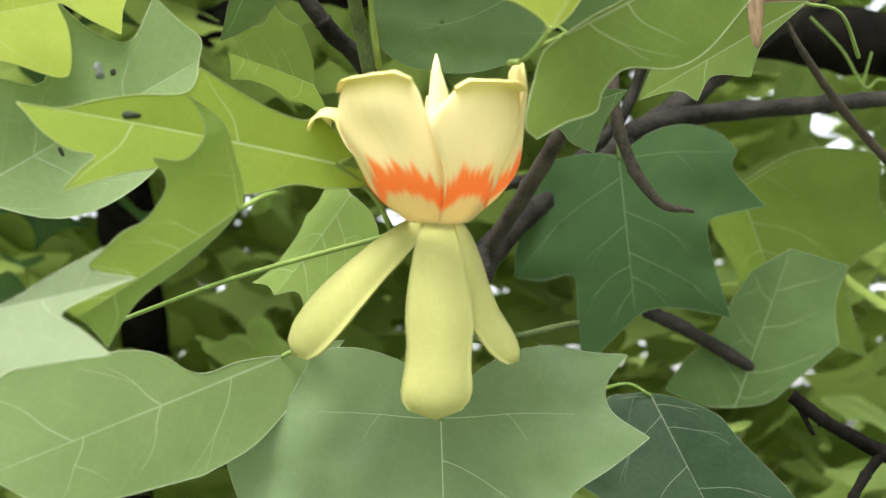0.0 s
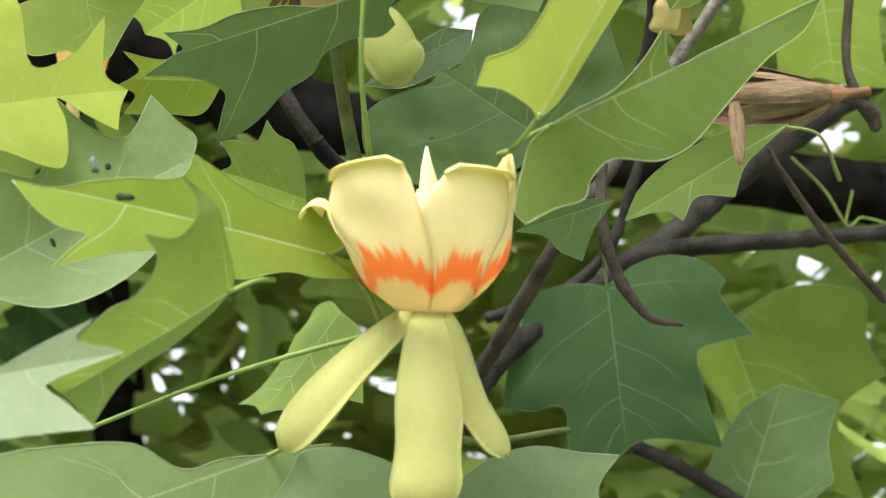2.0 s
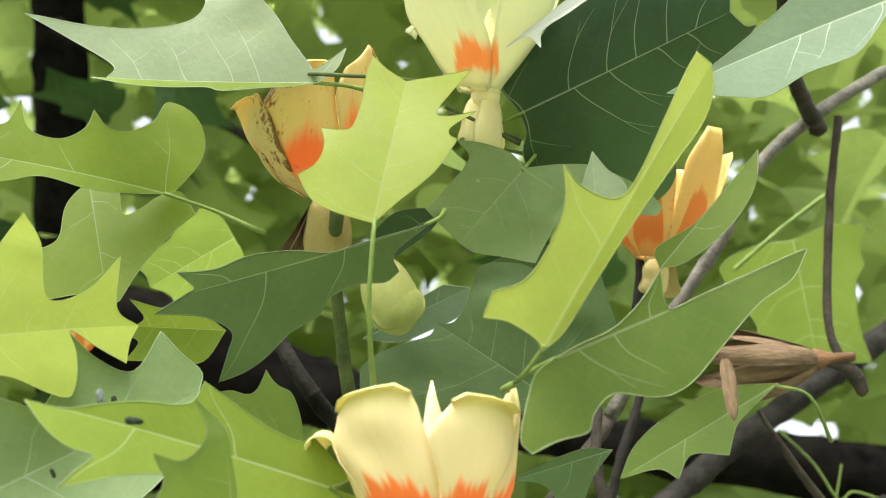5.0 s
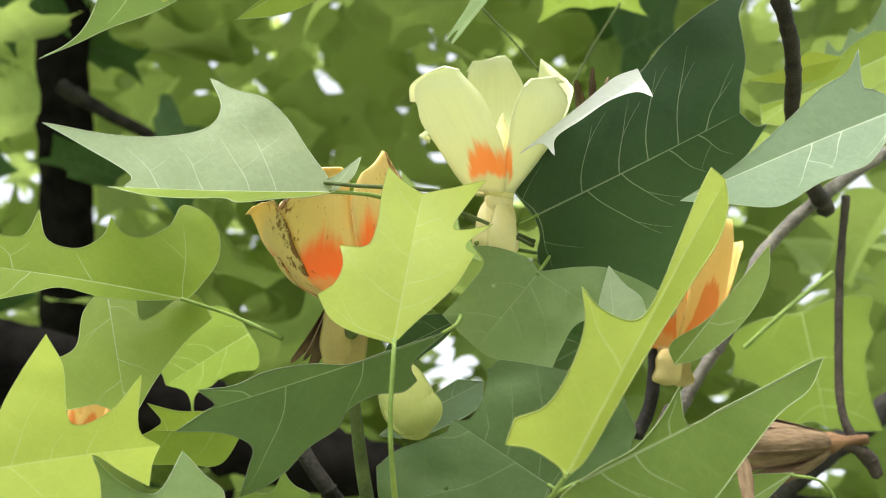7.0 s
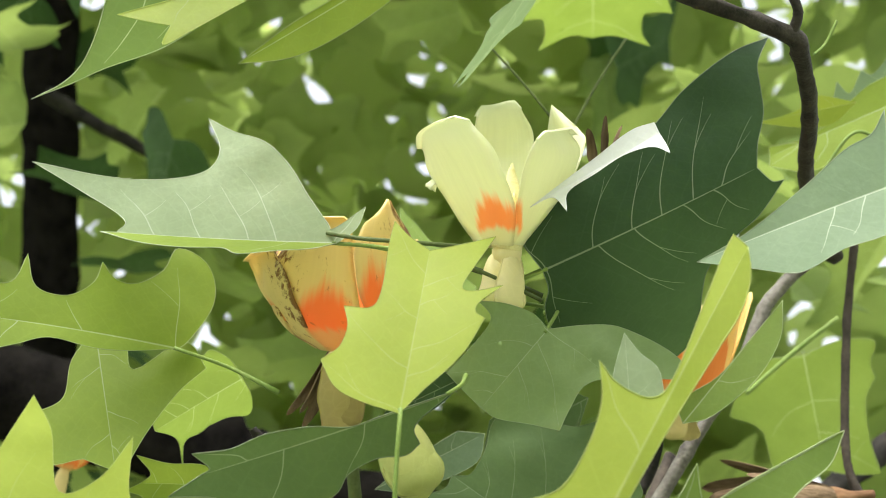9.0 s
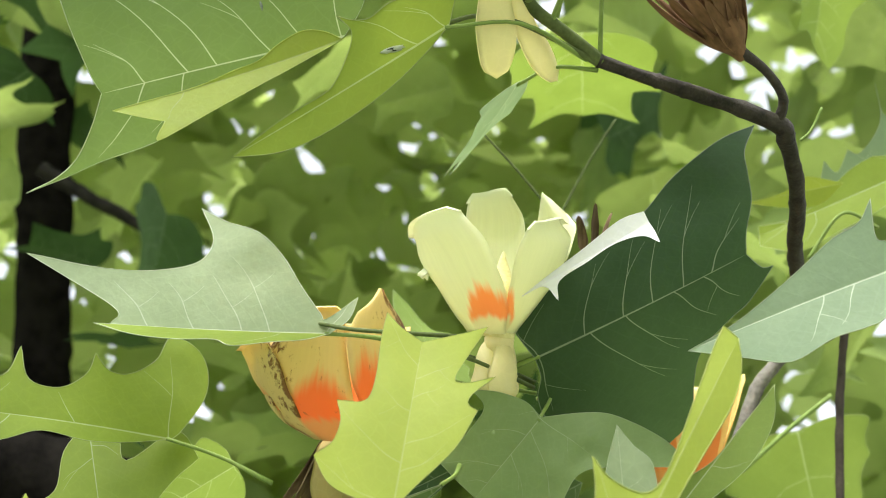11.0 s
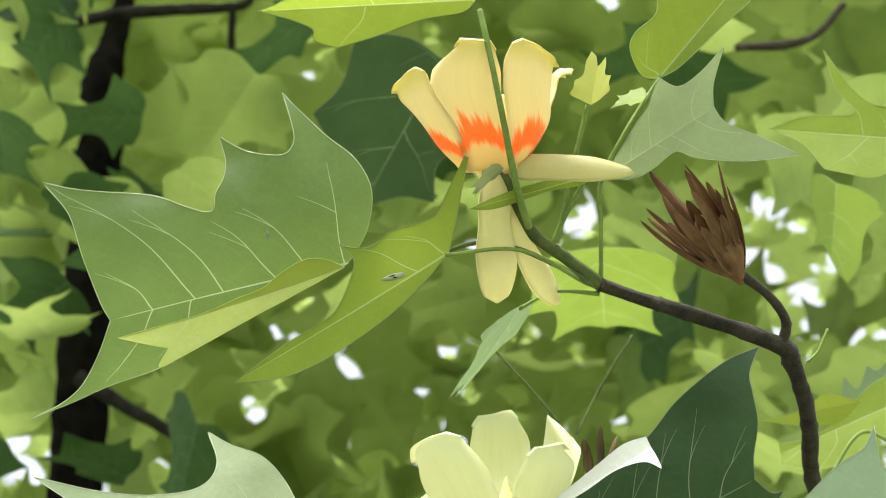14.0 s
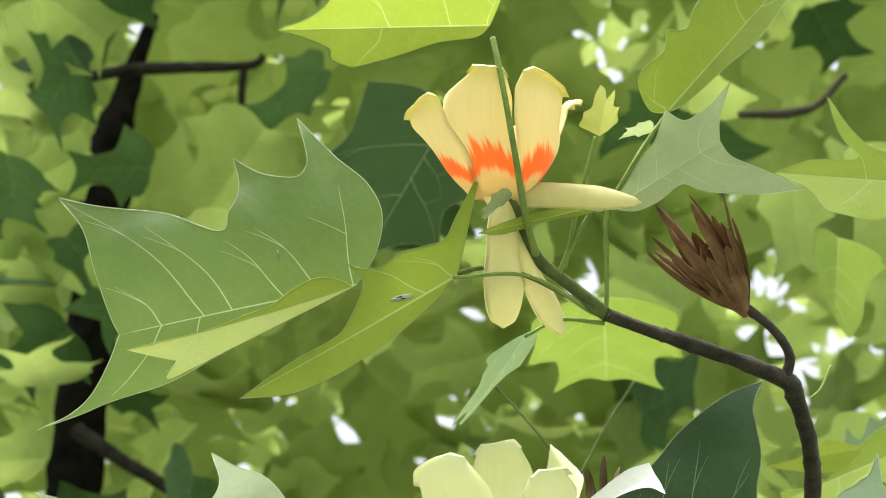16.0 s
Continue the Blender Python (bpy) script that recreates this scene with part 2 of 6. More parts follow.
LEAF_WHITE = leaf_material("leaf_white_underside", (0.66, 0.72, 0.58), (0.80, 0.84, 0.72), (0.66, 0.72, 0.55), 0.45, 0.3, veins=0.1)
LEAF_CROWD = leaf_material("leaf_crown", (0.068, 0.126, 0.040), (0.315, 0.410, 0.118), (0.56, 0.69, 0.165), 0.6, 0.60, island=True)
LEAF_NEAR = leaf_material("leaf_inner_crown", (0.070, 0.135, 0.042), (0.250, 0.345, 0.092), (0.52, 0.65, 0.14), 0.55, 0.56, grain=0.12)
LEAF_FRESH = leaf_material("leaf_fresh_yellow", (0.38, 0.43, 0.08), (0.52, 0.56, 0.13), (0.72, 0.76, 0.15), 0.5, 0.50, veins=0.3)


def paler(m, k):
    """The watery pale tissue of a leaf's veins, also used for the pale edge cord."""
    dark, light, glow, clear = COLOURS[m.name]
    tone = lambda c: tuple(a + (b - a) * k for a, b in zip(c, (0.62, 0.70, 0.42)))
    return leaf_material(m.name + "_vein", tone(dark), tone(light), tone(glow), 0.5, clear, gloss=0.15, veins=0.0)


VEINED = {m: paler(m, k) for m, k in ((LEAF_DARK, 0.22), (LEAF_SHADE_DARK, 0.12), (LEAF_DIM, 0.16), (LEAF_MID, 0.30), (LEAF_YOUNG, 0.14), (LEAF_PALE, 0.36), (LEAF_LIT, 0.32), (LEAF_SATIN, 0.60), (LEAF_BLUE, 0.42), (LEAF_DEEP, 0.30), (LEAF_SHEEN, 0.26), (LEAF_WHITE, 0.3), (LEAF_NEAR, 0.10), (LEAF_FRESH, 0.2))}
STALK_DARK = plain_material("dark_green_stalk", (0.050, 0.070, 0.024), (0.120, 0.150, 0.060), 90, 0.6, 0.0003)
STALK = plain_material("green_stalk", (0.12, 0.185, 0.045), (0.21, 0.285, 0.085), 90, 0.5, 0.0003)
BARK_GREY = plain_material("grey_bark", (0.040, 0.037, 0.032), (0.20, 0.19, 0.165), 70, 0.85, 0.0020)
# near-black base colour takes in the deep shade inside the crown
BARK_BLACK = plain_material("crown_shade_black_bark", (0.002, 0.0019, 0.0018), (0.014, 0.0125, 0.011), 45, 0.95, 0.0015, gloss=0.02)
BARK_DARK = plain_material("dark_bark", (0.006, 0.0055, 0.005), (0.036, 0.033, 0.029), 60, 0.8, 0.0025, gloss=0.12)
BARK_SHOOT = plain_material("young_dark_bark", (0.008, 0.007, 0.006), (0.050, 0.042, 0.034), 130, 0.7, 0.0012, gloss=0.25)
BARK_BROWN = plain_material("brown_bark", (0.020, 0.017, 0.014), (0.075, 0.062, 0.050), 70, 0.8, 0.0012)
HUSK = plain_material("dry_husk", (0.060, 0.038, 0.022), (0.25, 0.175, 0.11), 75, 0.85, 0.003, (1, 1, 0.25))
HUSK_DARK = plain_material("dark_dry_husk", (0.042, 0.022, 0.012), (0.26, 0.145, 0.08), 55, 0.75, 0.001, (1, 1, 0.25))
SEPAL = leaf_material("sepal_green_yellow", (0.38, 0.41, 0.110), (0.52, 0.535, 0.19), (0.60, 0.60, 0.18), 0.42, 0.36, veins=0.0)
# brighter SEPAL copy; its base colour stands in for light glowing through upper sepals
SEPAL_PALE = leaf_material("sepal_pale_yellow", (0.74, 0.74, 0.36), (0.84, 0.82, 0.48), (0.90, 0.87, 0.48), 0.42, 0.58, veins=0.0)
BUD = leaf_material("bud_green", (0.28, 0.34, 0.08), (0.40, 0.45, 0.13), (0.48, 0.52, 0.14), 0.45, 0.25, veins=0.0)
SEPAL_OLD = leaf_material("sepal_browned", (0.30, 0.24, 0.08), (0.46, 0.40, 0.14), (0.45, 0.40, 0.14), 0.5, 0.2, veins=0.0)
PETAL = petal_material("petal_fresh", (0.82, 0.68, 0.36), (0.80, 0.71, 0.42), (0.95, 0.29, 0.065), (0.76, 0.70, 0.32), (0.22, 0.395), patch=0.18, soft_edge=0.10)
PETAL_OLD = petal_material("petal_withering", (0.74, 0.42, 0.17), (0.74, 0.60, 0.27), (0.90, 0.25, 0.06), (0.80, 0.62, 0.25), (0.17, 0.48), worn=1.05, patch=1.1, soft_edge=0.22)
PETAL_FADED = petal_material("petal_faded", (0.70, 0.42, 0.14), (0.76, 0.54, 0.19), (0.74, 0.28, 0.06), (0.88, 0.68, 0.26), (0.10, 0.52), worn=0.6, patch=0.8)
PETAL_GREEN = petal_material("petal_green_white", (0.80, 0.78, 0.50), (0.80, 0.81, 0.55), (0.95, 0.42, 0.14), (0.84, 0.86, 0.64), (0.15, 0.38), patch=0.7, soft_edge=0.14)
SCAR = plain_material("dark_leaf_scar", (0.015, 0.022, 0.012), (0.05, 0.06, 0.04), 300, 0.8, 0.0002)
SCAR_GREY = plain_material("grey_leaf_scar", (0.07, 0.09, 0.075), (0.24, 0.27, 0.24), 260, 0.7, 0.0004)
PISTIL = plain_material("pistil", (0.62, 0.56, 0.24), (0.82, 0.78, 0.46), 200, 0.5, 0.0006)
GROUND = plain_material("light_bounce_ground", (0.15, 0.16, 0.12), (0.28, 0.30, 0.23), 3.0, 0.95, 0.03)


# ---- building blocks ----
def mesh_from(name, verts, faces, mat, smooth=True, uvs=None):
    me = bpy.data.meshes.new(name)
    me.from_pydata(verts, [], faces)
    if smooth:
        me.polygons.foreach_set("use_smooth", [True] * len(me.polygons))
    if uvs:
        layer = me.uv_layers.new(name="UVMap")
        for loop in me.loops:
            layer.data[loop.index].uv = uvs[loop.vertex_index]
    me.materials.append(mat)
    return me


def part(name, me, parent, label=""):
    ob = new(name, me)
    ob.parent = parent
    return tagged(ob, label)


def glide(points, per=5):
    """A smooth line through points of any length of tuple."""
    pts = [np.array(p, float) for p in points]
    ext = [2 * pts[0] - pts[1]] + pts + [2 * pts[-1] - pts[-2]]
    line = []
    for i in range(1, len(ext) - 2):
        a, b, c, d = ext[i - 1:i + 3]
        for k in range(per):
            s = k / per
            line.append(0.5 * (2 * b + (c - a) * s + (2 * a - 5 * b + 4 * c - d) * s * s + (3 * b - a - 3 * c + d) * s ** 3))
    line.append(pts[-1])
    return line


def tube(line, sides=8, rough=0.0):
    """Vertices and faces of a tapering tube along rows of (x, y, z, radius)."""
    verts, faces = [], []
    ref = Vector((0.31, 0.17, 0.93))
    for i, p in enumerate(line):
        a, b = line[max(i - 1, 0)], line[min(i + 1, len(line) - 1)]
        d = Vector((b - a)[:3]).normalized()
        u = d.cross(ref).normalized()
        w = d.cross(u)
        for k in range(sides):
            ang = 2 * math.pi * k / sides
            r = p[3] * (1 + rough * noise.noise(Vector((p[0] * 90 + k, p[1] * 90, p[2] * 90))))
            verts.append(Vector(p[:3]) + (u * math.cos(ang) + w * math.sin(ang)) * r)
    n = len(line)
    for i in range(n - 1):
        for k in range(sides):
            a, b = i * sides + k, i * sides + (k + 1) % sides
            faces.append((a, b, b + sides, a + sides))
    faces.append(tuple(range(sides))[::-1])
    faces.append(tuple((n - 1) * sides + k for k in range(sides)))
    return [tuple(v) for v in verts], faces


def limb(thing, name, mat, points, sides=12, rough=0.22, label=""):
    """A twig or bough along its points, with knots and swellings."""
    line = glide(points, 14)
    rnd = random.Random(round(line[0][0] * 1e4))
    woody = mat in (BARK_BLACK, BARK_GREY, BARK_DARK, BARK_BROWN, BARK_SHOOT)
    for k, p in enumerate(line):
        p[3] *= 1 + (0.10 * noise.noise(Vector(p[:3]) * 40) + (0.22 * rnd.random() if k % 9 == 4 else 0) if woody else 0)
    v, f = tube(line, sides, rough if woody else 0.05)
    return part(name, mesh_from(name, v, f, mat), thing, label)


def thing(name, label, category, group="", at=(0, 0, 0)):
    ob = new(name)
    ob.empty_display_size = 0.02
    ob.location = at
    return tagged(ob, label, category, group)


def leaf_points(left, right, notch=0.86, steps=9):
    """Half outlines of a tulip-tree leaf from base to apex, left (-1) then right (+1): each half is given by its shoulder tooth, low lobe, sinus and
    top lobe as (across, along), and by how far the margin dips between tooth and low lobe. Every point also carries its foot on the midrib."""
    halves = []
    for side, (t, l, x, u, dip) in ((-1, left), (1, right)):
        segs = [((0.0, 0.0), (0.55 * t[0], t[1] - 0.22), t, 0.0, 0.07),
                (t, (0.5 * (t[0] + l[0]) - dip, 0.5 * (t[1] + l[1])), l, 0.07, 0.30),
                (l, (x[0] + 0.15 * (l[0] - x[0]), l[1] + 0.35 * (x[1] - l[1])), x, 0.30, 0.50),
                (x, (x[0] - 0.03, x[1] + 0.5 * (u[1] - x[1])), u, 0.50, 0.72),
                (u, (0.35 * u[0], notch + 0.08 * (u[1] - notch)), (0.0, notch), 0.72, notch)]
        line = []
        for a, c, b, m0, m1 in segs:
            for i in range(steps):
                s = i / steps
                p = [(1 - s) ** 2 * a[k] + 2 * s * (1 - s) * c[k] + s * s * b[k] for k in (0, 1)]
                line.append((side * p[0], p[1], m0 + (m1 - m0) * s))
        line.append((0.0, notch, notch))
        halves.append(line)
    return halves


def leaf_bend(u, v, fold_l, fold_r, curl, bend, twist):
    """Folds the flat leaf point (u, v) along the midrib, curls its sides, bows it lengthwise and twists it."""
    a = (fold_l if u < 0 else fold_r) + curl * abs(u)
    x, h = u * math.cos(a), abs(u) * math.sin(a)
    w = twist * v
    x, h = x * math.cos(w) - h * math.sin(w), x * math.sin(w) + h * math.cos(w)
    bend = bend if abs(bend) > 1e-3 else 1e-3
    b = bend * v
    return x, math.sin(b) / bend - h * math.sin(b), (1 - math.cos(b)) / bend + h * math.cos(b)


def ripple(u, v, wave, seed):
    return wave * min(1.0, 4 * u * u + 0.02) * noise.noise(Vector((u * 4 + seed, v * 4, seed * 1.7)))


def blade_mesh(size, folds, curl, bend, twist, notch, left, right, mat, steps=9, rings=10, wave=0.0, seed=0):
    """The blade of one leaf: two halves joined on the midrib, with a gently waved margin."""
    halves = leaf_points(left, right, notch, steps)
    verts, faces, uvs, count = [], [], [], 5 * steps + 1
    grid = {}
    for h, line in enumerate(halves):
        for i, (u, v, m) in enumerate(line):
            for j in range(rings + 1):
                if j == 0 and h == 1:
                    grid[h, i, j] = grid[0, i, 0]
                    continue
                s = j / rings
                if i in (0, count - 1) and j > 0:
                    grid[h, i, j] = grid[h, i, 0]
                    continue
                x, y, z = leaf_bend(u * s, m + (v - m) * s, *folds, curl, bend, twist)
                z += ripple(u * s, m + (v - m) * s, wave, seed)
                grid[h, i, j] = len(verts)
                verts.append((x * size, y * size, z * size))
                uvs.append((u * s, m + (v - m) * s))
        for i in range(count - 1):
            for j in range(rings):
                q = [grid[h, i, j], grid[h, i, j + 1], grid[h, i + 1, j + 1], grid[h, i + 1, j]]
                q = [k for n_, k in enumerate(q) if k not in q[:n_]]
                if len(q) > 2:
                    faces.append(tuple(q) if h else tuple(q[::-1]))
    return mesh_from("leaf", verts, faces, mat, uvs=uvs)


def lobed(t, l, x, u, dip):
    """Half margin of an ordinary leaf from shoulder, low lobe, sinus and top lobe: points (across, along), a third value marks a sharp tip."""
    return [(0.55 * t[0], t[1] - 0.10), t, (0.5 * (t[0] + l[0]) - dip, 0.5 * (t[1] + l[1])), (*l, 1), (x[0] + 0.25 * (l[0] - x[0]), l[1] + 0.45 * (x[1] - l[1])), x, (x[0], x[1] + 0.5 * (u[1] - x[1])), (*u, 1), (0.4 * u[0], u[1] - 0.10)]


def margin(points, notch, per=5):
    """The margin of one half from the foot of the blade to its apex, smooth but for the sharp tips."""
    pts = [(0.0, 0.0, 1), *points, (0.0, notch, 1)]
    line, run = [], []
    for p in pts:
        run.append(p[:2])
        if len(p) > 2 and len(run) > 1:
            line += glide(run, per)[:-1]
            run = [p[:2]]
    return [(max(0.0, float(p[0])), float(p[1])) for p in line] + [(0.0, notch)]


def inside(p, ring):
    hit = False
    for (x0, y0), (x1, y1) in zip(ring, ring[1:] + ring[:1]):
        if (y0 > p[1]) != (y1 > p[1]) and p[0] < x0 + (p[1] - y0) / (y1 - y0) * (x1 - x0):
            hit = not hit
    return hit


def vein_paths(points, ring, notch, rnd):
    """Side veins of one half: they leave the midrib slantwise and run to the lobes, with a few forks. Rows of (line, width at the foot, width at the end)."""
    paths, feet = [], []
    aims = [(p[0], p[1], 0.95) for p in points if len(p) > 2]
    aims += [(p[0], p[1], 0.78) for p in points if len(p) == 2 and p[0] > 0.18 and all(abs(p[1] - a[1]) + abs(p[0] - a[0]) > 0.24 for a in aims)]
    for u, v, far in sorted(aims, key=lambda q: q[1]):
        foot = max(0.012, min(0.82 * notch, v - 0.72 * u - 0.02))
        if u < 0.05 or v < foot - 0.12 or any(abs(foot - f) < 0.11 for f in feet):
            continue
        feet.append(foot)
        sag = rnd.uniform(0.08, 0.16) * (v - foot) + rnd.uniform(-0.01, 0.01)
        path = []
        for k in range(13):
            q = far * k / 12
            p = (u * q, foot + (v - foot) * q - sag * math.sin(math.pi * q) + 0.006 * math.sin(9 * q + foot * 40))
            if k > 2 and not inside(p, ring):
                break
            path.append(p)
        paths.append((path, 0.0030, 0.0006))
        for k in range(5 + len(paths) % 4, len(path) - 3, 9):
            (a, b), turn = path[k], (1 if len(paths) % 2 else -1)
            fork = [(a + 0.026 * j * (0.9 + 0.1 * turn), b + turn * 0.028 * j + 0.002 * j * j) for j in range(5)]
            if all(inside(q, ring) for q in fork):
                paths.append((fork, 0.0014, 0.0006))
    return paths


def ribbon(path, w0, w1):
    """The closed outline of a narrowing strip along a line."""
    left, right = [], []
    for k, p in enumerate(path):
        a, b = path[max(k - 1, 0)], path[min(k + 1, len(path) - 1)]
        d = math.hypot(b[0] - a[0], b[1] - a[1]) or 1.0
        w = w0 + (w1 - w0) * k / (len(path) - 1)
        x, y = -(b[1] - a[1]) / d * w, (b[0] - a[0]) / d * w
        left.append((max(p[0] + x, 0.0), p[1] + y))
        right.append((max(p[0] - x, 0.0), p[1] - y))
    return left + right[::-1]


def half_leaf(points, notch, rnd, cell=0.045):
    """Flat points and triangles of one half of a blade, between its margin and the midrib, and which triangles belong to veins."""
    line = margin(points, notch)
    ring = line + [(0.0, notch * k / 20) for k in range(19, 0, -1)]
    strips = [ribbon(*q) for q in vein_paths(points, ring, notch, rnd) if len(q[0]) > 2]
    strips.append([(0.0, 0.0), (0.0046, 0.0)] + [(0.0046 - 0.0034 * k / 12, notch * k / 12) for k in range(1, 12)] + [(0.0, notch)])
    grid = []
    for i in range(1, 30):
        for j in range(-14, 36):
            p = (i * cell, (j + 0.5 * (i % 2)) * cell)
            if inside(p, ring) and min((p[0] - a) ** 2 + (p[1] - b) ** 2 for a, b in ring) > (0.45 * cell) ** 2:
                grid.append(p)
    pts, edges = ring + grid, []
    for strip in strips:
        at = len(pts)
        pts += strip
        edges += [(at + k, at + (k + 1) % len(strip)) for k in range(len(strip))]
    out = mathutils.geometry.delaunay_2d_cdt([Vector(p) for p in pts], edges, [list(range(len(ring)))], 1, 1e-5)
    flat = [tuple(p) for p in out[0]]
    tris, vein = [], []
    for f in out[2]:
        mid = (sum(flat[k][0] for k in f) / len(f), sum(flat[k][1] for k in f) / len(f))
        if inside(mid, ring):
            tris.append(tuple(f))
            vein.append(any(inside(mid, q) for q in strips))
    return flat, tris, vein


def spread_blade(size, folds, curl, bend, twist, notch, left, right, mats, wave=0.0, seed=0):
    """The blade of one leaf: two halves joined on the midrib, each with its own lobes, bays and veins. mats: blade and veins of the right half, then of the left."""
    verts, faces, uvs, slots, at = [], [], [], [], {}
    rnd = random.Random(seed)
    for side, points in ((-1, left), (1, right)):
        pts, tris, vein = half_leaf(points, notch, rnd)
        idx = []
        for u, v in pts:
            key = (round(u * side, 5) if u > 1e-5 else 0.0, round(v, 5))
            if key not in at:
                x, y, z = leaf_bend(u * side if u > 1e-5 else side * 1e-6, v, *folds, curl, bend, twist)
                at[key] = len(verts)
                verts.append((x * size, y * size, (z + ripple(u * side, v, wave, seed)) * size))
                uvs.append((u * side, v))
            idx.append(at[key])
        for f, ribbed in zip(tris, vein):
            q = tuple(idx[k] for k in f)
            if len(set(q)) > 2:
                (ax, ay), (bx, by), (cx, cy) = (uvs[k] for k in q[:3])
                faces.append(q if (bx - ax) * (cy - ay) - (by - ay) * (cx - ax) > 0 else q[::-1])
                slots.append(int(ribbed) + (2 if side < 0 and len(mats) > 2 else 0))
    me = mesh_from("leaf", verts, faces, mats[0], uvs=uvs)
    for m in mats[1:]:
        me.materials.append(m)
    me.polygons.foreach_set("material_index", slots)
    return me


def rim_mesh(size, folds, curl, bend, twist, notch, left, right, mat, wave=0.0, seed=0):
    """Pale cord along the blade's margin: the bright edge line put into colour."""
    verts, faces = [], []
    for side, points in ((-1, left), (1, right)):
        rows = []
        for u, v in margin(points, notch):
            x, y, z = leaf_bend(u * side if u > 1e-5 else side * 1e-6, v, *folds, curl, bend, twist)
            rows.append(np.array((x * size, y * size, (z + ripple(u * side, v, wave, seed)) * size, 0.0022 * size)))
        vv, ff = tube(rows, 4)
        base = len(verts)
        verts.extend(vv)
        faces.extend(tuple(a + base for a in f) for f in ff)
    return mesh_from("rim", verts, faces, mat)


def leaf(shoot, label, mat, m, size, folds, curl, bend, twist, notch, left, right, stalk=None, wave=0.05, spots=(), turned=None):
    """A leaf on a shoot: blade, raised veins, insect scars and, where given, its stalk to a point in the world."""
    shape = (size, folds, curl, bend, twist, notch, left, right)
    seed = round(m.translation.x * 500 + m.translation.z * 300)
    wave *= 0.8
    mats = (mat, VEINED[mat]) + ((turned, VEINED[turned]) if turned else ())
    ob = part("leaf", spread_blade(*shape, mats, wave=wave, seed=seed), shoot, label)
    ob.matrix_basis = m
    part("margin", rim_mesh(*shape, VEINED[mat], wave=wave, seed=seed), ob)
    for u, v, w, h, skew, smat in spots:
        rim = [(u, v)] + [(u + (w * math.cos(a) - skew * h * math.sin(a)) * k, v + h * math.sin(a) * k) for a, k in ((i * math.pi / 9, 1 + 0.35 * noise.noise(Vector((i * 1.3, u * 50, v * 50)))) for i in range(18))]
        verts = []
        for lift in (0.0014, -0.0014):
            for i, (uu, vv) in enumerate(rim):
                x, y, z = leaf_bend(uu, vv, *folds, curl, bend, twist)
                verts.append((x * size, y * size, (z + ripple(uu, vv, wave, seed) + lift) * size))
        faces = [(0, 1 + i, 1 + (i + 1) % 18) for i in range(18)] + [(19, 20 + (i + 1) % 18, 20 + i) for i in range(18)] + [(1 + i, 20 + i, 20 + (i + 1) % 18, 1 + (i + 1) % 18) for i in range(18)]
        part("scar", mesh_from("scar", verts, faces, smat), ob)
    if stalk:
        end = m.inverted() @ Vector(stalk)
        mid = Vector((0, -0.25 * end.length, 0)) * 0.6 + end * 0.35
        v, f = tube(glide([(0, 0.002, 0, 0.0008), (*mid, 0.0008), (*end, 0.0011)]), 7)
        part("stalk", mesh_from("stalk", v, f, STALK), ob)
    return ob


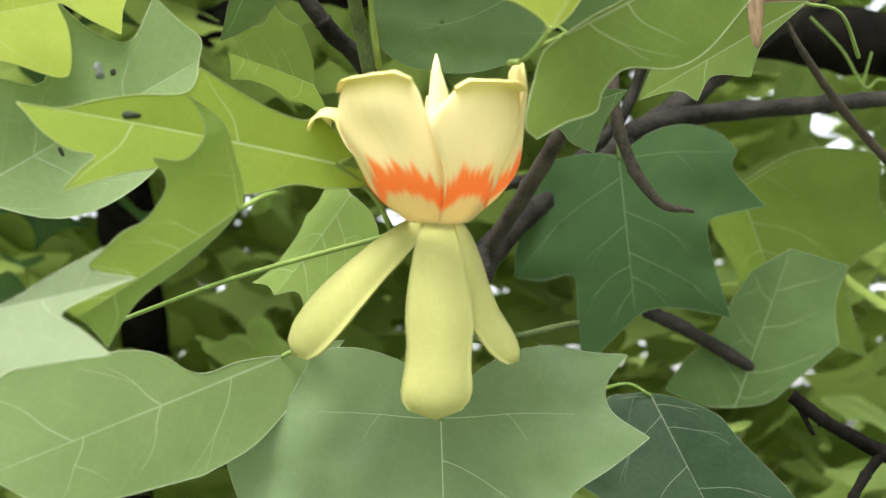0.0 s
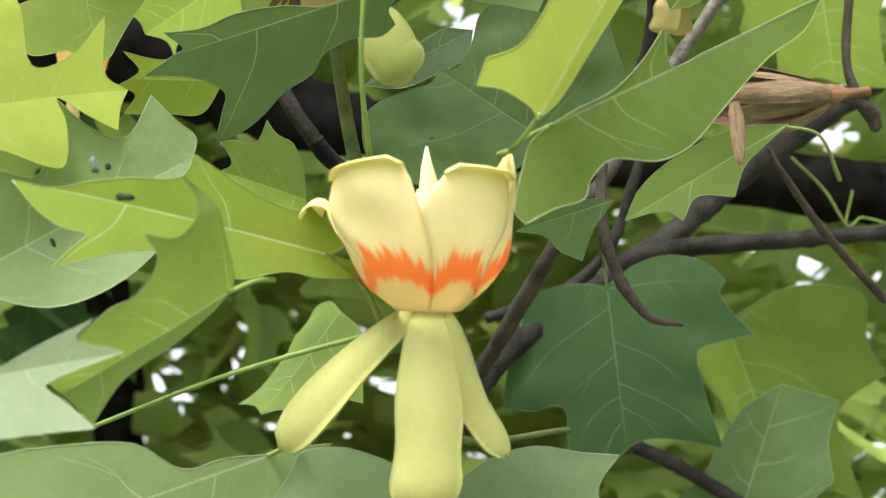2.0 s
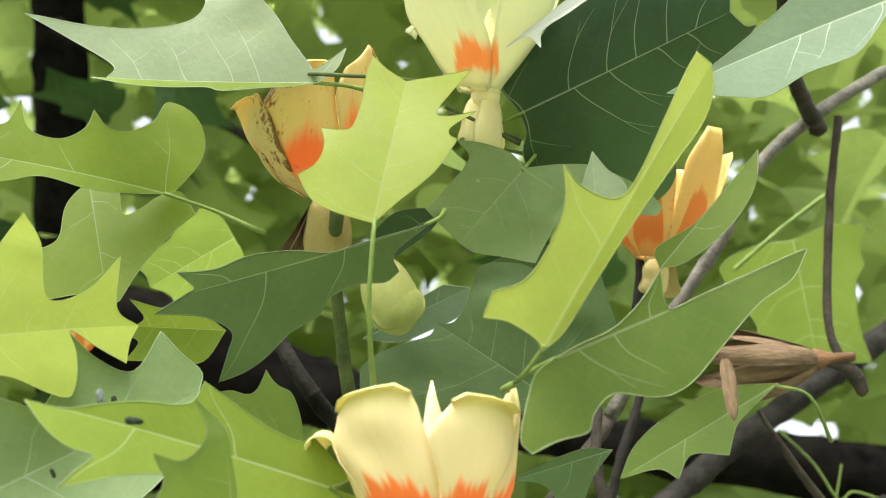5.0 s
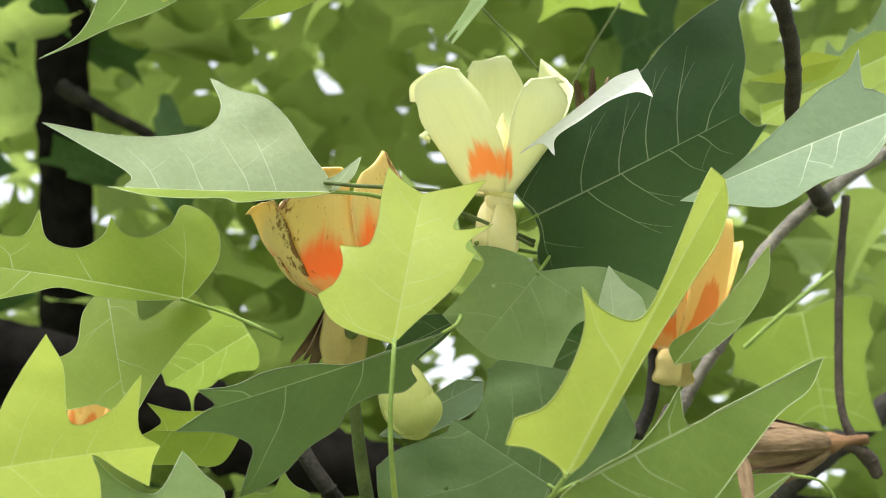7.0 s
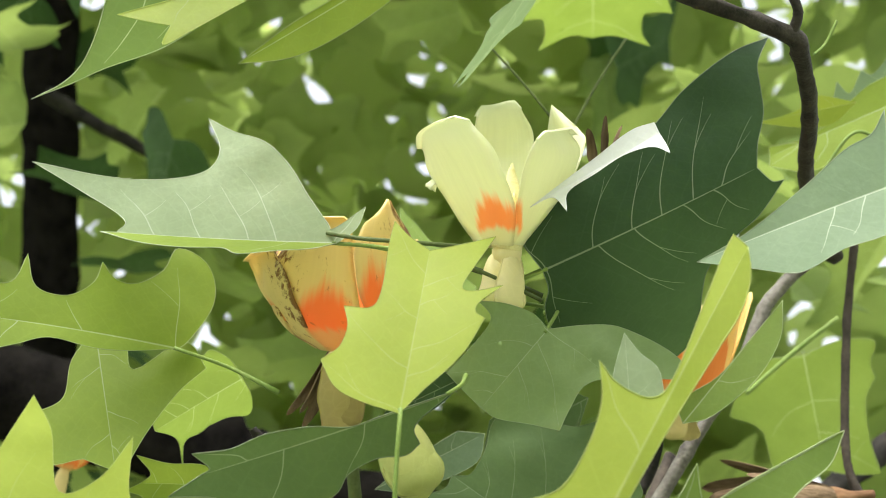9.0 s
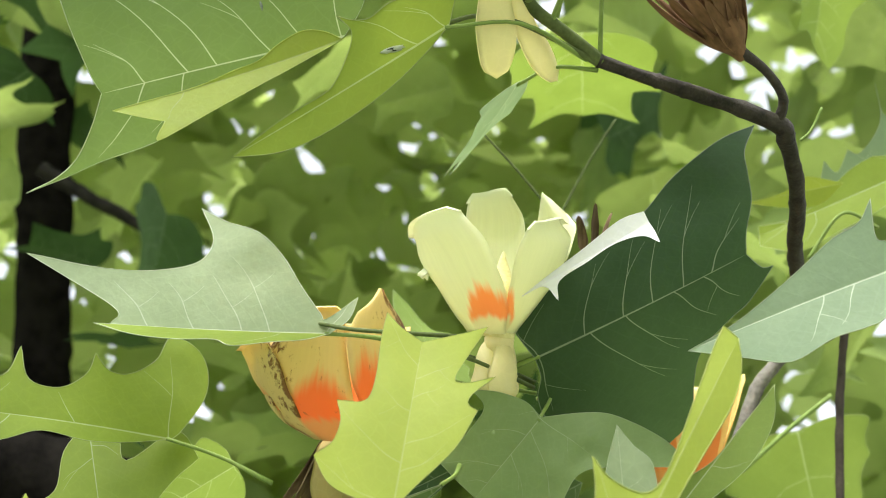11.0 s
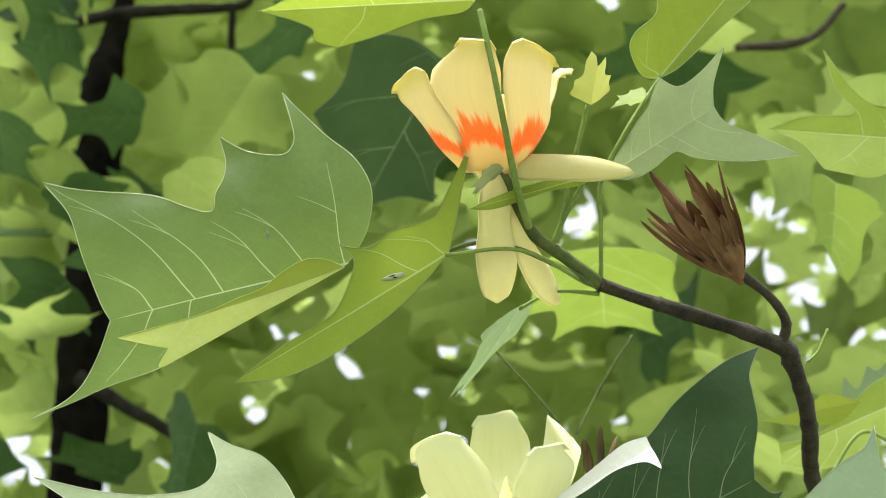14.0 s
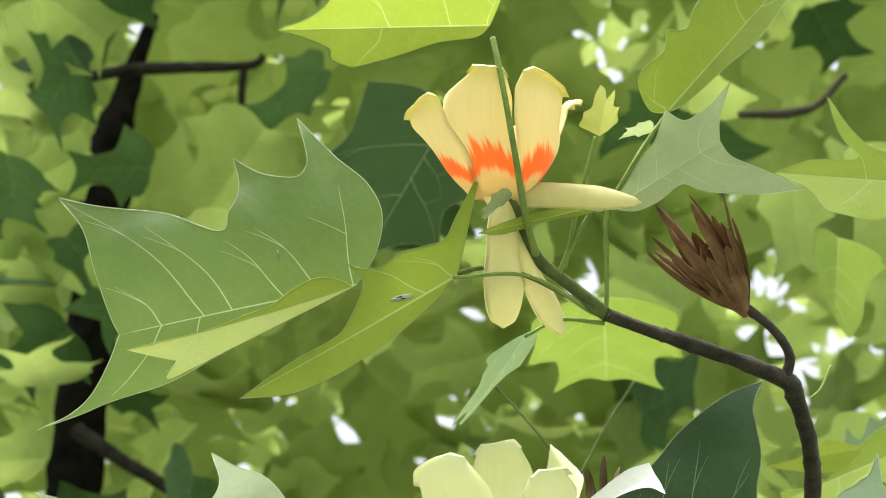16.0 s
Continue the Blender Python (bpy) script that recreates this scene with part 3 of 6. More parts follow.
def petal(flower, mat, cup, edges, slant=0.0, lip=0.0, off=0.0, seed=0, label="", thick=0.0007, hook=150, flame=0.0):
    """One petal, a patch of the flower's cup. cup: (height, shift of the axis, radius); edges: (height, left, right) in degrees round the axis from
    the front; slant: how much higher its right top corner stands; lip: radius of the rolled-over rim; hook: how far the rim rolls, in degrees; flame: shift of the flame band across."""
    cols, rows, rolls = 14, 20, 6 if lip else 0
    zs, cs, rs = (np.array(q) for q in zip(*cup))
    ez, el, er = (np.array(q) for q in zip(*edges))
    span = ez[-1] - ez[0]

    def soft(z, xs, ys, w):
        return float(np.mean([np.interp(z + w * k, xs, ys) for k in (-1.0, -0.5, 0.0, 0.5, 1.0)]))

    verts, faces, uvs = [], [], []
    total = rows + rolls
    for side in (0, 1):
        for i in range(total + 1):
            s = min(1.0, i / rows)
            z = ez[0] + span * s
            c, r = soft(z, zs, cs, 0.003), soft(z, zs, rs, 0.003) + off
            left, right = soft(z, ez, el, 0.0015), soft(z, ez, er, 0.0015)
            th = radians(hook) * max(0, i - rows) / max(rolls, 1)
            for j in range(cols + 1):
                a = j / cols
                az = radians(left + (right - left) * a)
                rr = r + lip * (1 - math.cos(th)) + 0.0031 * s * noise.noise(Vector((a * 2.2 + seed * 3.1, s * 2.4, seed * 1.3)))
                rr += 0.0010 * s * (abs(2 * a - 1) ** 4) * (1 if seed % 2 else -1)
                rr -= thick * side * math.cos(th)
                zz = z + slant * (a - 0.5) * s ** 2.5 + (lip - thick * side) * math.sin(th) * (1 + 0.3 * noise.noise(Vector((a * 5, seed * 2.7, 1))))
                zz -= 0.06 * span * max(0.0, abs(2 * a - 1) - 0.72) / 0.28 * s ** 6
                verts.append((c + rr * math.sin(az), -rr * math.cos(az), zz))
                uvs.append((a + flame, s * 0.97 + 0.03 * max(0, i - rows) / max(rolls, 1)))
    nn = (cols + 1) * (total + 1)
    for i in range(total):
        for j in range(cols):
            a = i * (cols + 1) + j
            faces.append((a, a + 1, a + cols + 2, a + cols + 1))
            faces.append((a + nn, a + nn + 1, a + nn + cols + 2, a + nn + cols + 1)[::-1])
    ring = [j for j in range(cols + 1)] + [i * (cols + 1) + cols for i in range(1, total + 1)] + [total * (cols + 1) + j for j in range(cols - 1, -1, -1)] + [i * (cols + 1) for i in range(total - 1, 0, -1)]
    for k, a in enumerate(ring):
        b = ring[(k + 1) % len(ring)]
        faces.append((a, a + nn, b + nn, b))
    return part("petal", mesh_from("petal", verts, faces, mat, uvs=uvs), flower, label)


def sepal(flower, mat, turn, drop, length, width, sag, spin=0, cup=0.9, label="", thick=0.0022, broad=0.75, taper=0.80):
    """A thick spoon-shaped sepal thrown back from the flower's foot: drop is its angle below level, sag bends it further down."""
    cols, rows = 10, 20
    verts, faces = [], []
    line = []
    x, z, step = 0.004, 0.0, length / rows
    for i in range(rows + 1):
        s = i / rows
        a = radians(drop + sag * (s - 0.5))
        line.append((x, z, a))
        x, z = x + step * math.cos(a), z - step * math.sin(a)
    for side in (0, 1):
        for i, (px, pz, a) in enumerate(line):
            s = i / rows
            w = width * (0.62 + 0.38 * math.sin(math.pi * min(1.0, s / broad) * 0.5)) * math.sqrt(max(0.0, 1 - max(0.0, (s - taper) / (1 - taper)) ** 2.2))
            w *= (0.75 + 0.25 * min(1.0, s / 0.12)) * (1 + 0.22 * noise.noise(Vector((s * 3.2, turn * 0.37, length * 90))))
            sway = 0.10 * width * s * noise.noise(Vector((s * 2.6 + 5, turn * 0.53, length * 70)))
            for j in range(cols + 1):
                b = (2 * j / cols - 1) * cup
                rad = 0.5 * w / max(math.sin(min(cup, 1.5)), 0.2)
                yy, out = rad * math.sin(b), rad * (math.cos(b) - math.cos(cup))
                out -= side * (thick * (1 - 0.7 * (b / cup) ** 2) * w / width)
                yy, out = yy * math.cos(radians(spin)) - out * math.sin(radians(spin)), yy * math.sin(radians(spin)) + out * math.cos(radians(spin))
                verts.append((px + out * math.sin(a), yy + sway, pz + out * math.cos(a)))
    nn = (cols + 1) * (rows + 1)
    for i in range(rows):
        for j in range(cols):
            a = i * (cols + 1) + j
            faces.append((a, a + cols + 1, a + cols + 2, a + 1)[::-1])
            faces.append((a + nn, a + nn + 1, a + nn + cols + 2, a + nn + cols + 1)[::-1])
    ring = [j for j in range(cols + 1)] + [i * (cols + 1) + cols for i in range(1, rows + 1)] + [rows * (cols + 1) + j for j in range(cols - 1, -1, -1)] + [i * (cols + 1) for i in range(rows - 1, 0, -1)]
    for k, a in enumerate(ring):
        b = ring[(k + 1) % len(ring)]
        faces.append((a, b, b + nn, a + nn))
    ob = part("sepal", mesh_from("sepal", verts, faces, mat), flower, label)
    ob.matrix_basis = pose(0, 0, 0, 0, 0, turn)
    return ob


def pistil(flower, height, width=0.006):
    rows = [np.array((0.0004 * math.sin(k * 1.3), 0, 0.002 + height * k / 9, width * (1 - (k / 9) ** 2.2) + 0.0003)) for k in range(10)]
    v, f = tube(rows, 9, 0.2)
    part("pistil", mesh_from("pistil", v, f, PISTIL), flower, "pale pointed pistil cone")


def stamen(flower, turn, height, out):
    rows = [np.array((out * 0.6, 0, 0.003, 0.0006)), np.array((out, 0, height * 0.5, 0.0009)), np.array((out * 1.1, 0, height * 0.9, 0.0009)), np.array((out * 1.1, 0, height, 0.0003))]
    v, f = tube(glide(rows, 3), 5)
    part("stamen", mesh_from("stamen", v, f, PISTIL), flower).matrix_basis = pose(0, 0, 0, 0, 0, turn)


def receptacle(flower, mat, radius=0.006, drop=0.010):
    rows = [np.array((0, 0, z, r)) for z, r in ((-drop, radius * 0.45), (-drop * 0.5, radius * 0.6), (-0.002, radius * 0.95), (0.0015, radius), (0.004, radius * 0.6))]
    v, f = tube(rows, 12)
    part("receptacle", mesh_from("receptacle", v, f, mat), flower)


# ---- unseen ground far below the crown, added to bounce light up ----
bm = bmesh.new()
rim = [bm.verts.new((900 * math.cos(a * math.pi / 24), 900 * math.sin(a * math.pi / 24), -2.5)) for a in range(48)]
bm.faces.new(rim)
me = bpy.data.meshes.new("ground")
bm.to_mesh(me)
bm.free()
me.materials.append(GROUND)
tagged(new("ground", me), "unseen ground added below the tree for bounced light", "ground", kind="structure")

# ---- boughs and shoots ----
trunk = thing("trunk", "dark trunk and fork deep in the crown, thickened to fill its shade", "tree trunk")
far_trunk = thing("trunk", "dark upright trunk behind the foliage", "tree trunk")
far_bough = thing("bough", "thin dark bough with short twigs behind the foliage", "branch")
dark_bough = thing("bough", "dark forked bough rising behind the lower flower", "branch")
grey_branch = thing("branch", "smooth grey branch with a forked hanging twig", "branch")
shoot_a = thing("leafy_shoot", "leafy tulip tree shoot carrying the lowest open flower", "branch", "leafy shoots")
shoot_b = thing("leafy_shoot", "shaded shoot with dark hanging leaves", "branch", "leafy shoots")
shoot_c = thing("leafy_shoot", "leafy shoot carrying a withering and a pale flower", "branch", "leafy shoots")
shoot_d = thing("leafy_shoot", "dark woody shoot carrying the topmost flower", "branch", "leafy shoots")
shoot_e = thing("leafy_shoot", "outer shoot with yellow-green leaves", "branch", "leafy shoots")
limb(grey_branch, "limb", BARK_GREY, [(0.1071, 0.5686, 1.8095, 0.0035), (0.1439, 0.5573, 1.8656, 0.0035), (0.1713, 0.5452, 1.9038, 0.0034), (0.1889, 0.5360, 1.9379, 0.0035), (0.2228, 0.5282, 1.9689, 0.0037), (0.2757, 0.5364, 2.0107, 0.0035), (0.3539, 0.5491, 2.0627, 0.0034)])
limb(grey_branch, "twig", BARK_BROWN, [(0.2417, 0.5349, 1.9762, 0.0024), (0.2342, 0.5509, 1.9301, 0.0022), (0.2264, 0.5650, 1.8674, 0.0022), (0.2306, 0.5681, 1.8424, 0.0024), (0.2421, 0.5767, 1.8271, 0.0020)])
limb(grey_branch, "twig", BARK_DARK, [(0.1095, 0.5333, 1.8302, 0.0032), (0.1195, 0.5305, 1.8540, 0.0034), (0.1223, 0.5188, 1.8932, 0.0032), (0.1215, 0.5115, 1.9055, 0.0015)])
limb(dark_bough, "limb", BARK_DARK, [(0.0069, 0.6074, 1.6529, 0.0100), (0.0449, 0.6716, 1.7217, 0.0085), (0.0881, 0.7024, 1.7622, 0.0080), (0.1582, 0.7305, 1.8144, 0.0080), (0.2239, 0.7565, 1.8731, 0.0080), (0.3350, 0.7866, 1.9572, 0.0090), (0.4111, 0.8223, 2.0193, 0.0090)])
limb(dark_bough, "side_limb", BARK_DARK, [(0.1259, 0.7159, 1.7950, 0.0060), (0.1615, 0.7143, 1.8060, 0.0060), (0.2323, 0.7144, 1.8125, 0.0055), (0.3178, 0.7335, 1.8240, 0.0055), (0.3926, 0.7522, 1.8370, 0.0060)])
limb(dark_bough, "side_limb", BARK_BROWN, [(0.0413, 0.6519, 1.7174, 0.0040), (0.0597, 0.6034, 1.7421, 0.0045), (0.0801, 0.5744, 1.7717, 0.0040), (0.1098, 0.5834, 1.8145, 0.0035), (0.1451, 0.6066, 1.8806, 0.0035)])
limb(dark_bough, "twig", BARK_BROWN, [(0.0945, 0.5243, 1.8015, 0.0020), (0.0897, 0.5151, 1.7612, 0.0025), (0.0952, 0.5130, 1.7332, 0.0025), (0.1070, 0.5088, 1.7131, 0.0020), (0.1217, 0.5102, 1.7094, 0.0007)])
limb(dark_bough, "twig", BARK_DARK, [(0.0468, 0.7020, 1.7602, 0.0035), (0.0885, 0.6995, 1.7721, 0.0040), (0.1205, 0.6918, 1.8009, 0.0035), (0.1358, 0.6808, 1.8400, 0.0030), (0.1493, 0.6696, 1.8792, 0.0025)])
limb(dark_bough, "twig", BARK_BROWN, [(0.1818, 0.5648, 1.8127, 0.0010), (0.1913, 0.5695, 1.7973, 0.0016), (0.2177, 0.5968, 1.7772, 0.0023), (0.2555, 0.6263, 1.7507, 0.0024)])
# thick black limb also stands in for dark shade behind the leaves
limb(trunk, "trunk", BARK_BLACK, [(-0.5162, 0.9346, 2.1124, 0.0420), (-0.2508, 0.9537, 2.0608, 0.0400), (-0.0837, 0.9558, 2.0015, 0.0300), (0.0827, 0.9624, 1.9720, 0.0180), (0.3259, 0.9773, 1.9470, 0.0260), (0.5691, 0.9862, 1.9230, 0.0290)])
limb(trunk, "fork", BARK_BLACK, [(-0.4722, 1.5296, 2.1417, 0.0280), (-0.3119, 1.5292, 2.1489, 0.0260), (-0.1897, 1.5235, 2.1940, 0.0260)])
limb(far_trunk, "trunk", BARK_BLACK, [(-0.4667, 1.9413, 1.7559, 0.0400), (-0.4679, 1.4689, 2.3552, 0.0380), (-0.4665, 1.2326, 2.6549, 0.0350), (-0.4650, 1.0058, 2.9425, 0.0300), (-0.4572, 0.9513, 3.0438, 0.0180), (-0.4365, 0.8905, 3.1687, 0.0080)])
limb(shoot_a, "stem", STALK_DARK, [(0.0659, 0.4615, 1.6577, 0.0011), (0.0228, 0.4212, 1.6495, 0.0013), (0.0136, 0.3867, 1.6777, 0.0018), (0.0138, 0.3770, 1.6823, 0.0028)])
limb(shoot_a, "stem", STALK, [(-0.1034, 0.4372, 1.6559, 0.0008), (-0.0629, 0.4240, 1.6686, 0.0008), (-0.0303, 0.4122, 1.6761, 0.0009), (0.0041, 0.4105, 1.6847, 0.0010)])
limb(shoot_c, "stem", STALK_DARK, [(-0.0161, 0.5039, 1.7700, 0.0034), (-0.0214, 0.4890, 1.7956, 0.0030), (-0.0247, 0.4595, 1.8161, 0.0026), (-0.0262, 0.4497, 1.8327, 0.0028), (-0.0241, 0.4287, 1.8387, 0.0032)])
limb(shoot_c, "twig", BARK_DARK, [(-0.0022, 0.5582, 1.7606, 0.0040), (-0.0233, 0.5365, 1.7856, 0.0040), (-0.0358, 0.5215, 1.7952, 0.0038), (-0.0450, 0.5163, 1.8072, 0.0038), (-0.0634, 0.5137, 1.8383, 0.0030), (-0.0715, 0.5095, 1.8481, 0.0020)])
limb(grey_branch, "dry_stalk", BARK_BROWN, [(0.2133, 0.5636, 1.8405, 0.0026), (0.2271, 0.5662, 1.8391, 0.0028), (0.2362, 0.5692, 1.8347, 0.0040), (0.2403, 0.5729, 1.8261, 0.0030)])
limb(shoot_d, "stem", BARK_SHOOT, [(0.2291, 0.5348, 1.9673, 0.0052), (0.2062, 0.4966, 1.9646, 0.0040), (0.1833, 0.4448, 1.9539, 0.0037), (0.1695, 0.3965, 1.9510, 0.0035), (0.1552, 0.3619, 1.9513, 0.0036), (0.1479, 0.3532, 1.9539, 0.0036), (0.1121, 0.3448, 1.9619, 0.0030), (0.0936, 0.3411, 1.9655, 0.0028), (0.0740, 0.3366, 1.9699, 0.0030)])
limb(shoot_d, "tip", STALK_DARK, [(0.0751, 0.3369, 1.9696, 0.0029), (0.0608, 0.3279, 1.9752, 0.0026), (0.0452, 0.3166, 1.9788, 0.0026), (0.0377, 0.3034, 1.9839, 0.0026), (0.0304, 0.2926, 1.9896, 0.0030)])
limb(shoot_d, "seed_stalk", BARK_SHOOT, [(0.1491, 0.3540, 1.9531, 0.0022), (0.1500, 0.3448, 1.9585, 0.0020), (0.1422, 0.3365, 1.9660, 0.0020), (0.1289, 0.3295, 1.9724, 0.0024)])
limb(shoot_d, "bud_stalk", STALK, [(0.0557, 0.3210, 1.9774, 0.0010), (0.0616, 0.2969, 1.9984, 0.0009), (0.0666, 0.2789, 2.0142, 0.0009)])
limb(shoot_d, "leaf_stalk", STALK, [(0.0535, 0.3227, 1.9759, 0.0012), (0.0588, 0.3123, 1.9849, 0.0011), (0.0659, 0.3022, 1.9937, 0.0008)])
limb(shoot_d, "leaf_stalk", STALK, [(0.0747, 0.3366, 1.9699, 0.0010), (0.0737, 0.3173, 1.9843, 0.0009), (0.0737, 0.3006, 1.9963, 0.0009), (0.0913, 0.2747, 2.0174, 0.0009)])
limb(far_bough, "limb", BARK_DARK, [(-0.5017, 0.8442, 2.8938, 0.0070), (-0.4023, 0.8238, 2.9097, 0.0080), (-0.2574, 0.8138, 2.9156, 0.0060), (-0.2313, 0.8032, 2.9243, 0.0040)])
limb(far_bough, "twig", BARK_DARK, [(-0.2574, 0.8138, 2.9156, 0.0050), (-0.2582, 0.8471, 2.8863, 0.0050), (-0.2549, 0.8766, 2.8603, 0.0040)])
limb(far_trunk, "limb", BARK_DARK, [(-0.4439, 1.1547, 2.5914, 0.0100), (-0.3789, 1.1774, 2.5606, 0.0090), (-0.3429, 1.1876, 2.5466, 0.0080), (-0.2851, 1.2083, 2.5186, 0.0070), (-0.1767, 1.2454, 2.4681, 0.0060)])
limb(far_bough, "limb", BARK_BROWN, [(0.3278, 0.7239, 2.7163, 0.0040), (0.3835, 0.7198, 2.7187, 0.0050), (0.4154, 0.7108, 2.7259, 0.0040), (0.4442, 0.6852, 2.7479, 0.0040)])
limb(shoot_d, "leaf_stalk", STALK, [(0.0212, 0.2313, 2.0077, 0.0011), (0.0243, 0.2385, 1.9960, 0.0011), (0.0299, 0.2573, 1.9819, 0.0012), (0.0375, 0.2910, 1.9775, 0.0014), (0.0437, 0.3129, 1.9781, 0.0016)])
limb(shoot_b, "leaf_stalk", STALK, [(0.2548, 0.7543, 1.8832, 0.0009), (0.2769, 0.7609, 1.8624, 0.0009), (0.2921, 0.7678, 1.8399, 0.0010), (0.3029, 0.7666, 1.8448, 0.0009), (0.3256, 0.7689, 1.8390, 0.0009)])
limb(shoot_b, "leaf_stalk", STALK, [(0.2960, 0.7615, 1.8618, 0.0008), (0.2905, 0.7677, 1.8400, 0.0009)])
limb(shoot_c, "leaf_stalk", STALK, [(0.1957, 0.6144, 1.9234, 0.0013), (0.2221, 0.6016, 1.9434, 0.0014), (0.2485, 0.5901, 1.9611, 0.0014)])
limb(shoot_c, "leaf_stalk", STALK_DARK, [(0.0349, 0.4555, 2.0419, 0.0006), (0.0575, 0.4696, 2.0234, 0.0006), (0.0726, 0.4802, 2.0094, 0.0007)])
limb(shoot_c, "leaf_stalk", STALK_DARK, [(0.1232, 0.5102, 2.0990, 0.0007), (0.1069, 0.5271, 2.0781, 0.0007), (0.0907, 0.5472, 2.0531, 0.0008)])
limb(shoot_c, "leaf_stalk", STALK_DARK, [(0.0212, 0.4130, 1.8768, 0.0013), (0.0351, 0.4150, 1.8728, 0.0013), (0.0514, 0.4181, 1.8668, 0.0014)])
limb(shoot_e, "leaf_stalk", STALK, [(0.2040, 0.4776, 1.9763, 0.0009), (0.2208, 0.4630, 1.9943, 0.0009), (0.2395, 0.4669, 1.9887, 0.0009)])
limb(shoot_e, "tendril", STALK, [(0.1663, 0.3731, 1.9621, 0.0006), (0.1710, 0.3704, 1.9661, 0.0006), (0.1757, 0.3653, 1.9742, 0.0006)])
limb(shoot_c, "leaf_stalk", STALK_DARK, [(-0.0346, 0.3803, 1.8698, 0.0008), (-0.0212, 0.3709, 1.8614, 0.0008), (-0.0024, 0.3693, 1.8592, 0.0008), (0.0181, 0.3795, 1.8645, 0.0009)])
limb(shoot_c, "leaf_stalk", STALK_DARK, [(0.0188, 0.3932, 1.8651, 0.0008), (0.0337, 0.4010, 1.8631, 0.0008), (0.0501, 0.4129, 1.8619, 0.0009)])
limb(shoot_c, "leaf_stalk", STALK, [(0.0255, 0.4065, 1.8584, 0.0009), (0.0365, 0.4067, 1.8652, 0.0009), (0.0518, 0.4079, 1.8738, 0.0010)])
limb(shoot_c, "leaf_stalk", STALK, [(0.0261, 0.4155, 1.8628, 0.0008), (0.0375, 0.4186, 1.8648, 0.0008), (0.0525, 0.4245, 1.8659, 0.0009)])
limb(shoot_d, "leaf_stalk", STALK_DARK, [(0.0107, 0.3106, 1.9608, 0.0009), (0.0232, 0.3114, 1.9665, 0.0009), (0.0392, 0.3168, 1.9694, 0.0010), (0.0558, 0.3264, 1.9700, 0.0011), (0.0723, 0.3363, 1.9689, 0.0013)])
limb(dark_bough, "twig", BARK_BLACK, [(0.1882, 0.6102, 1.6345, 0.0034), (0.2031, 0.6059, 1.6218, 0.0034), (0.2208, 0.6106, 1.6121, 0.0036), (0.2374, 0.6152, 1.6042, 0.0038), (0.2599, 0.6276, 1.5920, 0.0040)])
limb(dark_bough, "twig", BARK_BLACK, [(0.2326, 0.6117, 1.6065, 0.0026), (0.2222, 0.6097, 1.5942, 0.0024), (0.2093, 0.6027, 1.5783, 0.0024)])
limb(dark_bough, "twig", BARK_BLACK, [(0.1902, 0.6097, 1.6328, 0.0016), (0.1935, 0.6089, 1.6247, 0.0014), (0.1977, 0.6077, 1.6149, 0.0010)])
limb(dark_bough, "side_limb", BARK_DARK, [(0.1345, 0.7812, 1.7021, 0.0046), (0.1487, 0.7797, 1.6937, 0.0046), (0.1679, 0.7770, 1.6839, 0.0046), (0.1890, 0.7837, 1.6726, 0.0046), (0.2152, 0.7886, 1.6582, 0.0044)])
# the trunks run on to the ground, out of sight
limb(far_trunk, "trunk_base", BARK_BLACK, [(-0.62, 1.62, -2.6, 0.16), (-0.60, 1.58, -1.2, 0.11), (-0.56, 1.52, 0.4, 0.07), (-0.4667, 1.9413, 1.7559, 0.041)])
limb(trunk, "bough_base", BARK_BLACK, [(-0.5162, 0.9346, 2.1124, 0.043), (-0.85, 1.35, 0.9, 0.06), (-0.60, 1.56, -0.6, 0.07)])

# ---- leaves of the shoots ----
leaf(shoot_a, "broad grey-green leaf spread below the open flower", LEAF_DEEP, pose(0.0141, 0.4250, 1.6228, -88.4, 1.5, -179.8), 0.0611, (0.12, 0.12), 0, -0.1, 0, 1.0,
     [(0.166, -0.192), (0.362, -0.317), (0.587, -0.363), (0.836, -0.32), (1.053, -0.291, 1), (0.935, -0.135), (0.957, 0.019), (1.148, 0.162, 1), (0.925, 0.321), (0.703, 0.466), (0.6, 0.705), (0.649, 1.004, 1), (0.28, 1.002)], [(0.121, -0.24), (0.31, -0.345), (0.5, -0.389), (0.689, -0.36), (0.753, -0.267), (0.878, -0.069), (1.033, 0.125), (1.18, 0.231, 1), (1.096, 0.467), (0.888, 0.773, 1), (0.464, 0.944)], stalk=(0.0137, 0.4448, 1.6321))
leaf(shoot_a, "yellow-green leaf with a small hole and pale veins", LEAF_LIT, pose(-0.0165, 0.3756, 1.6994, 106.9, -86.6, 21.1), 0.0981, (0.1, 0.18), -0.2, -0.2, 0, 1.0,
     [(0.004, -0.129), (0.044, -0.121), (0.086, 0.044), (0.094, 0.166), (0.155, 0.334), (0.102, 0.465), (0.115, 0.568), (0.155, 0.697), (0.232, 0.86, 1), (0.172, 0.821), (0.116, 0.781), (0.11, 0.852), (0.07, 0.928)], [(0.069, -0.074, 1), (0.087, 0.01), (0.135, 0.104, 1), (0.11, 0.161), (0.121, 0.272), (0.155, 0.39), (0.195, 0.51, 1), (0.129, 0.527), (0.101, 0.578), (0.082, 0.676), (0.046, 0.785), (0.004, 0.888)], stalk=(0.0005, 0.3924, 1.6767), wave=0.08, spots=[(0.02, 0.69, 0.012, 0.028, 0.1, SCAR)])
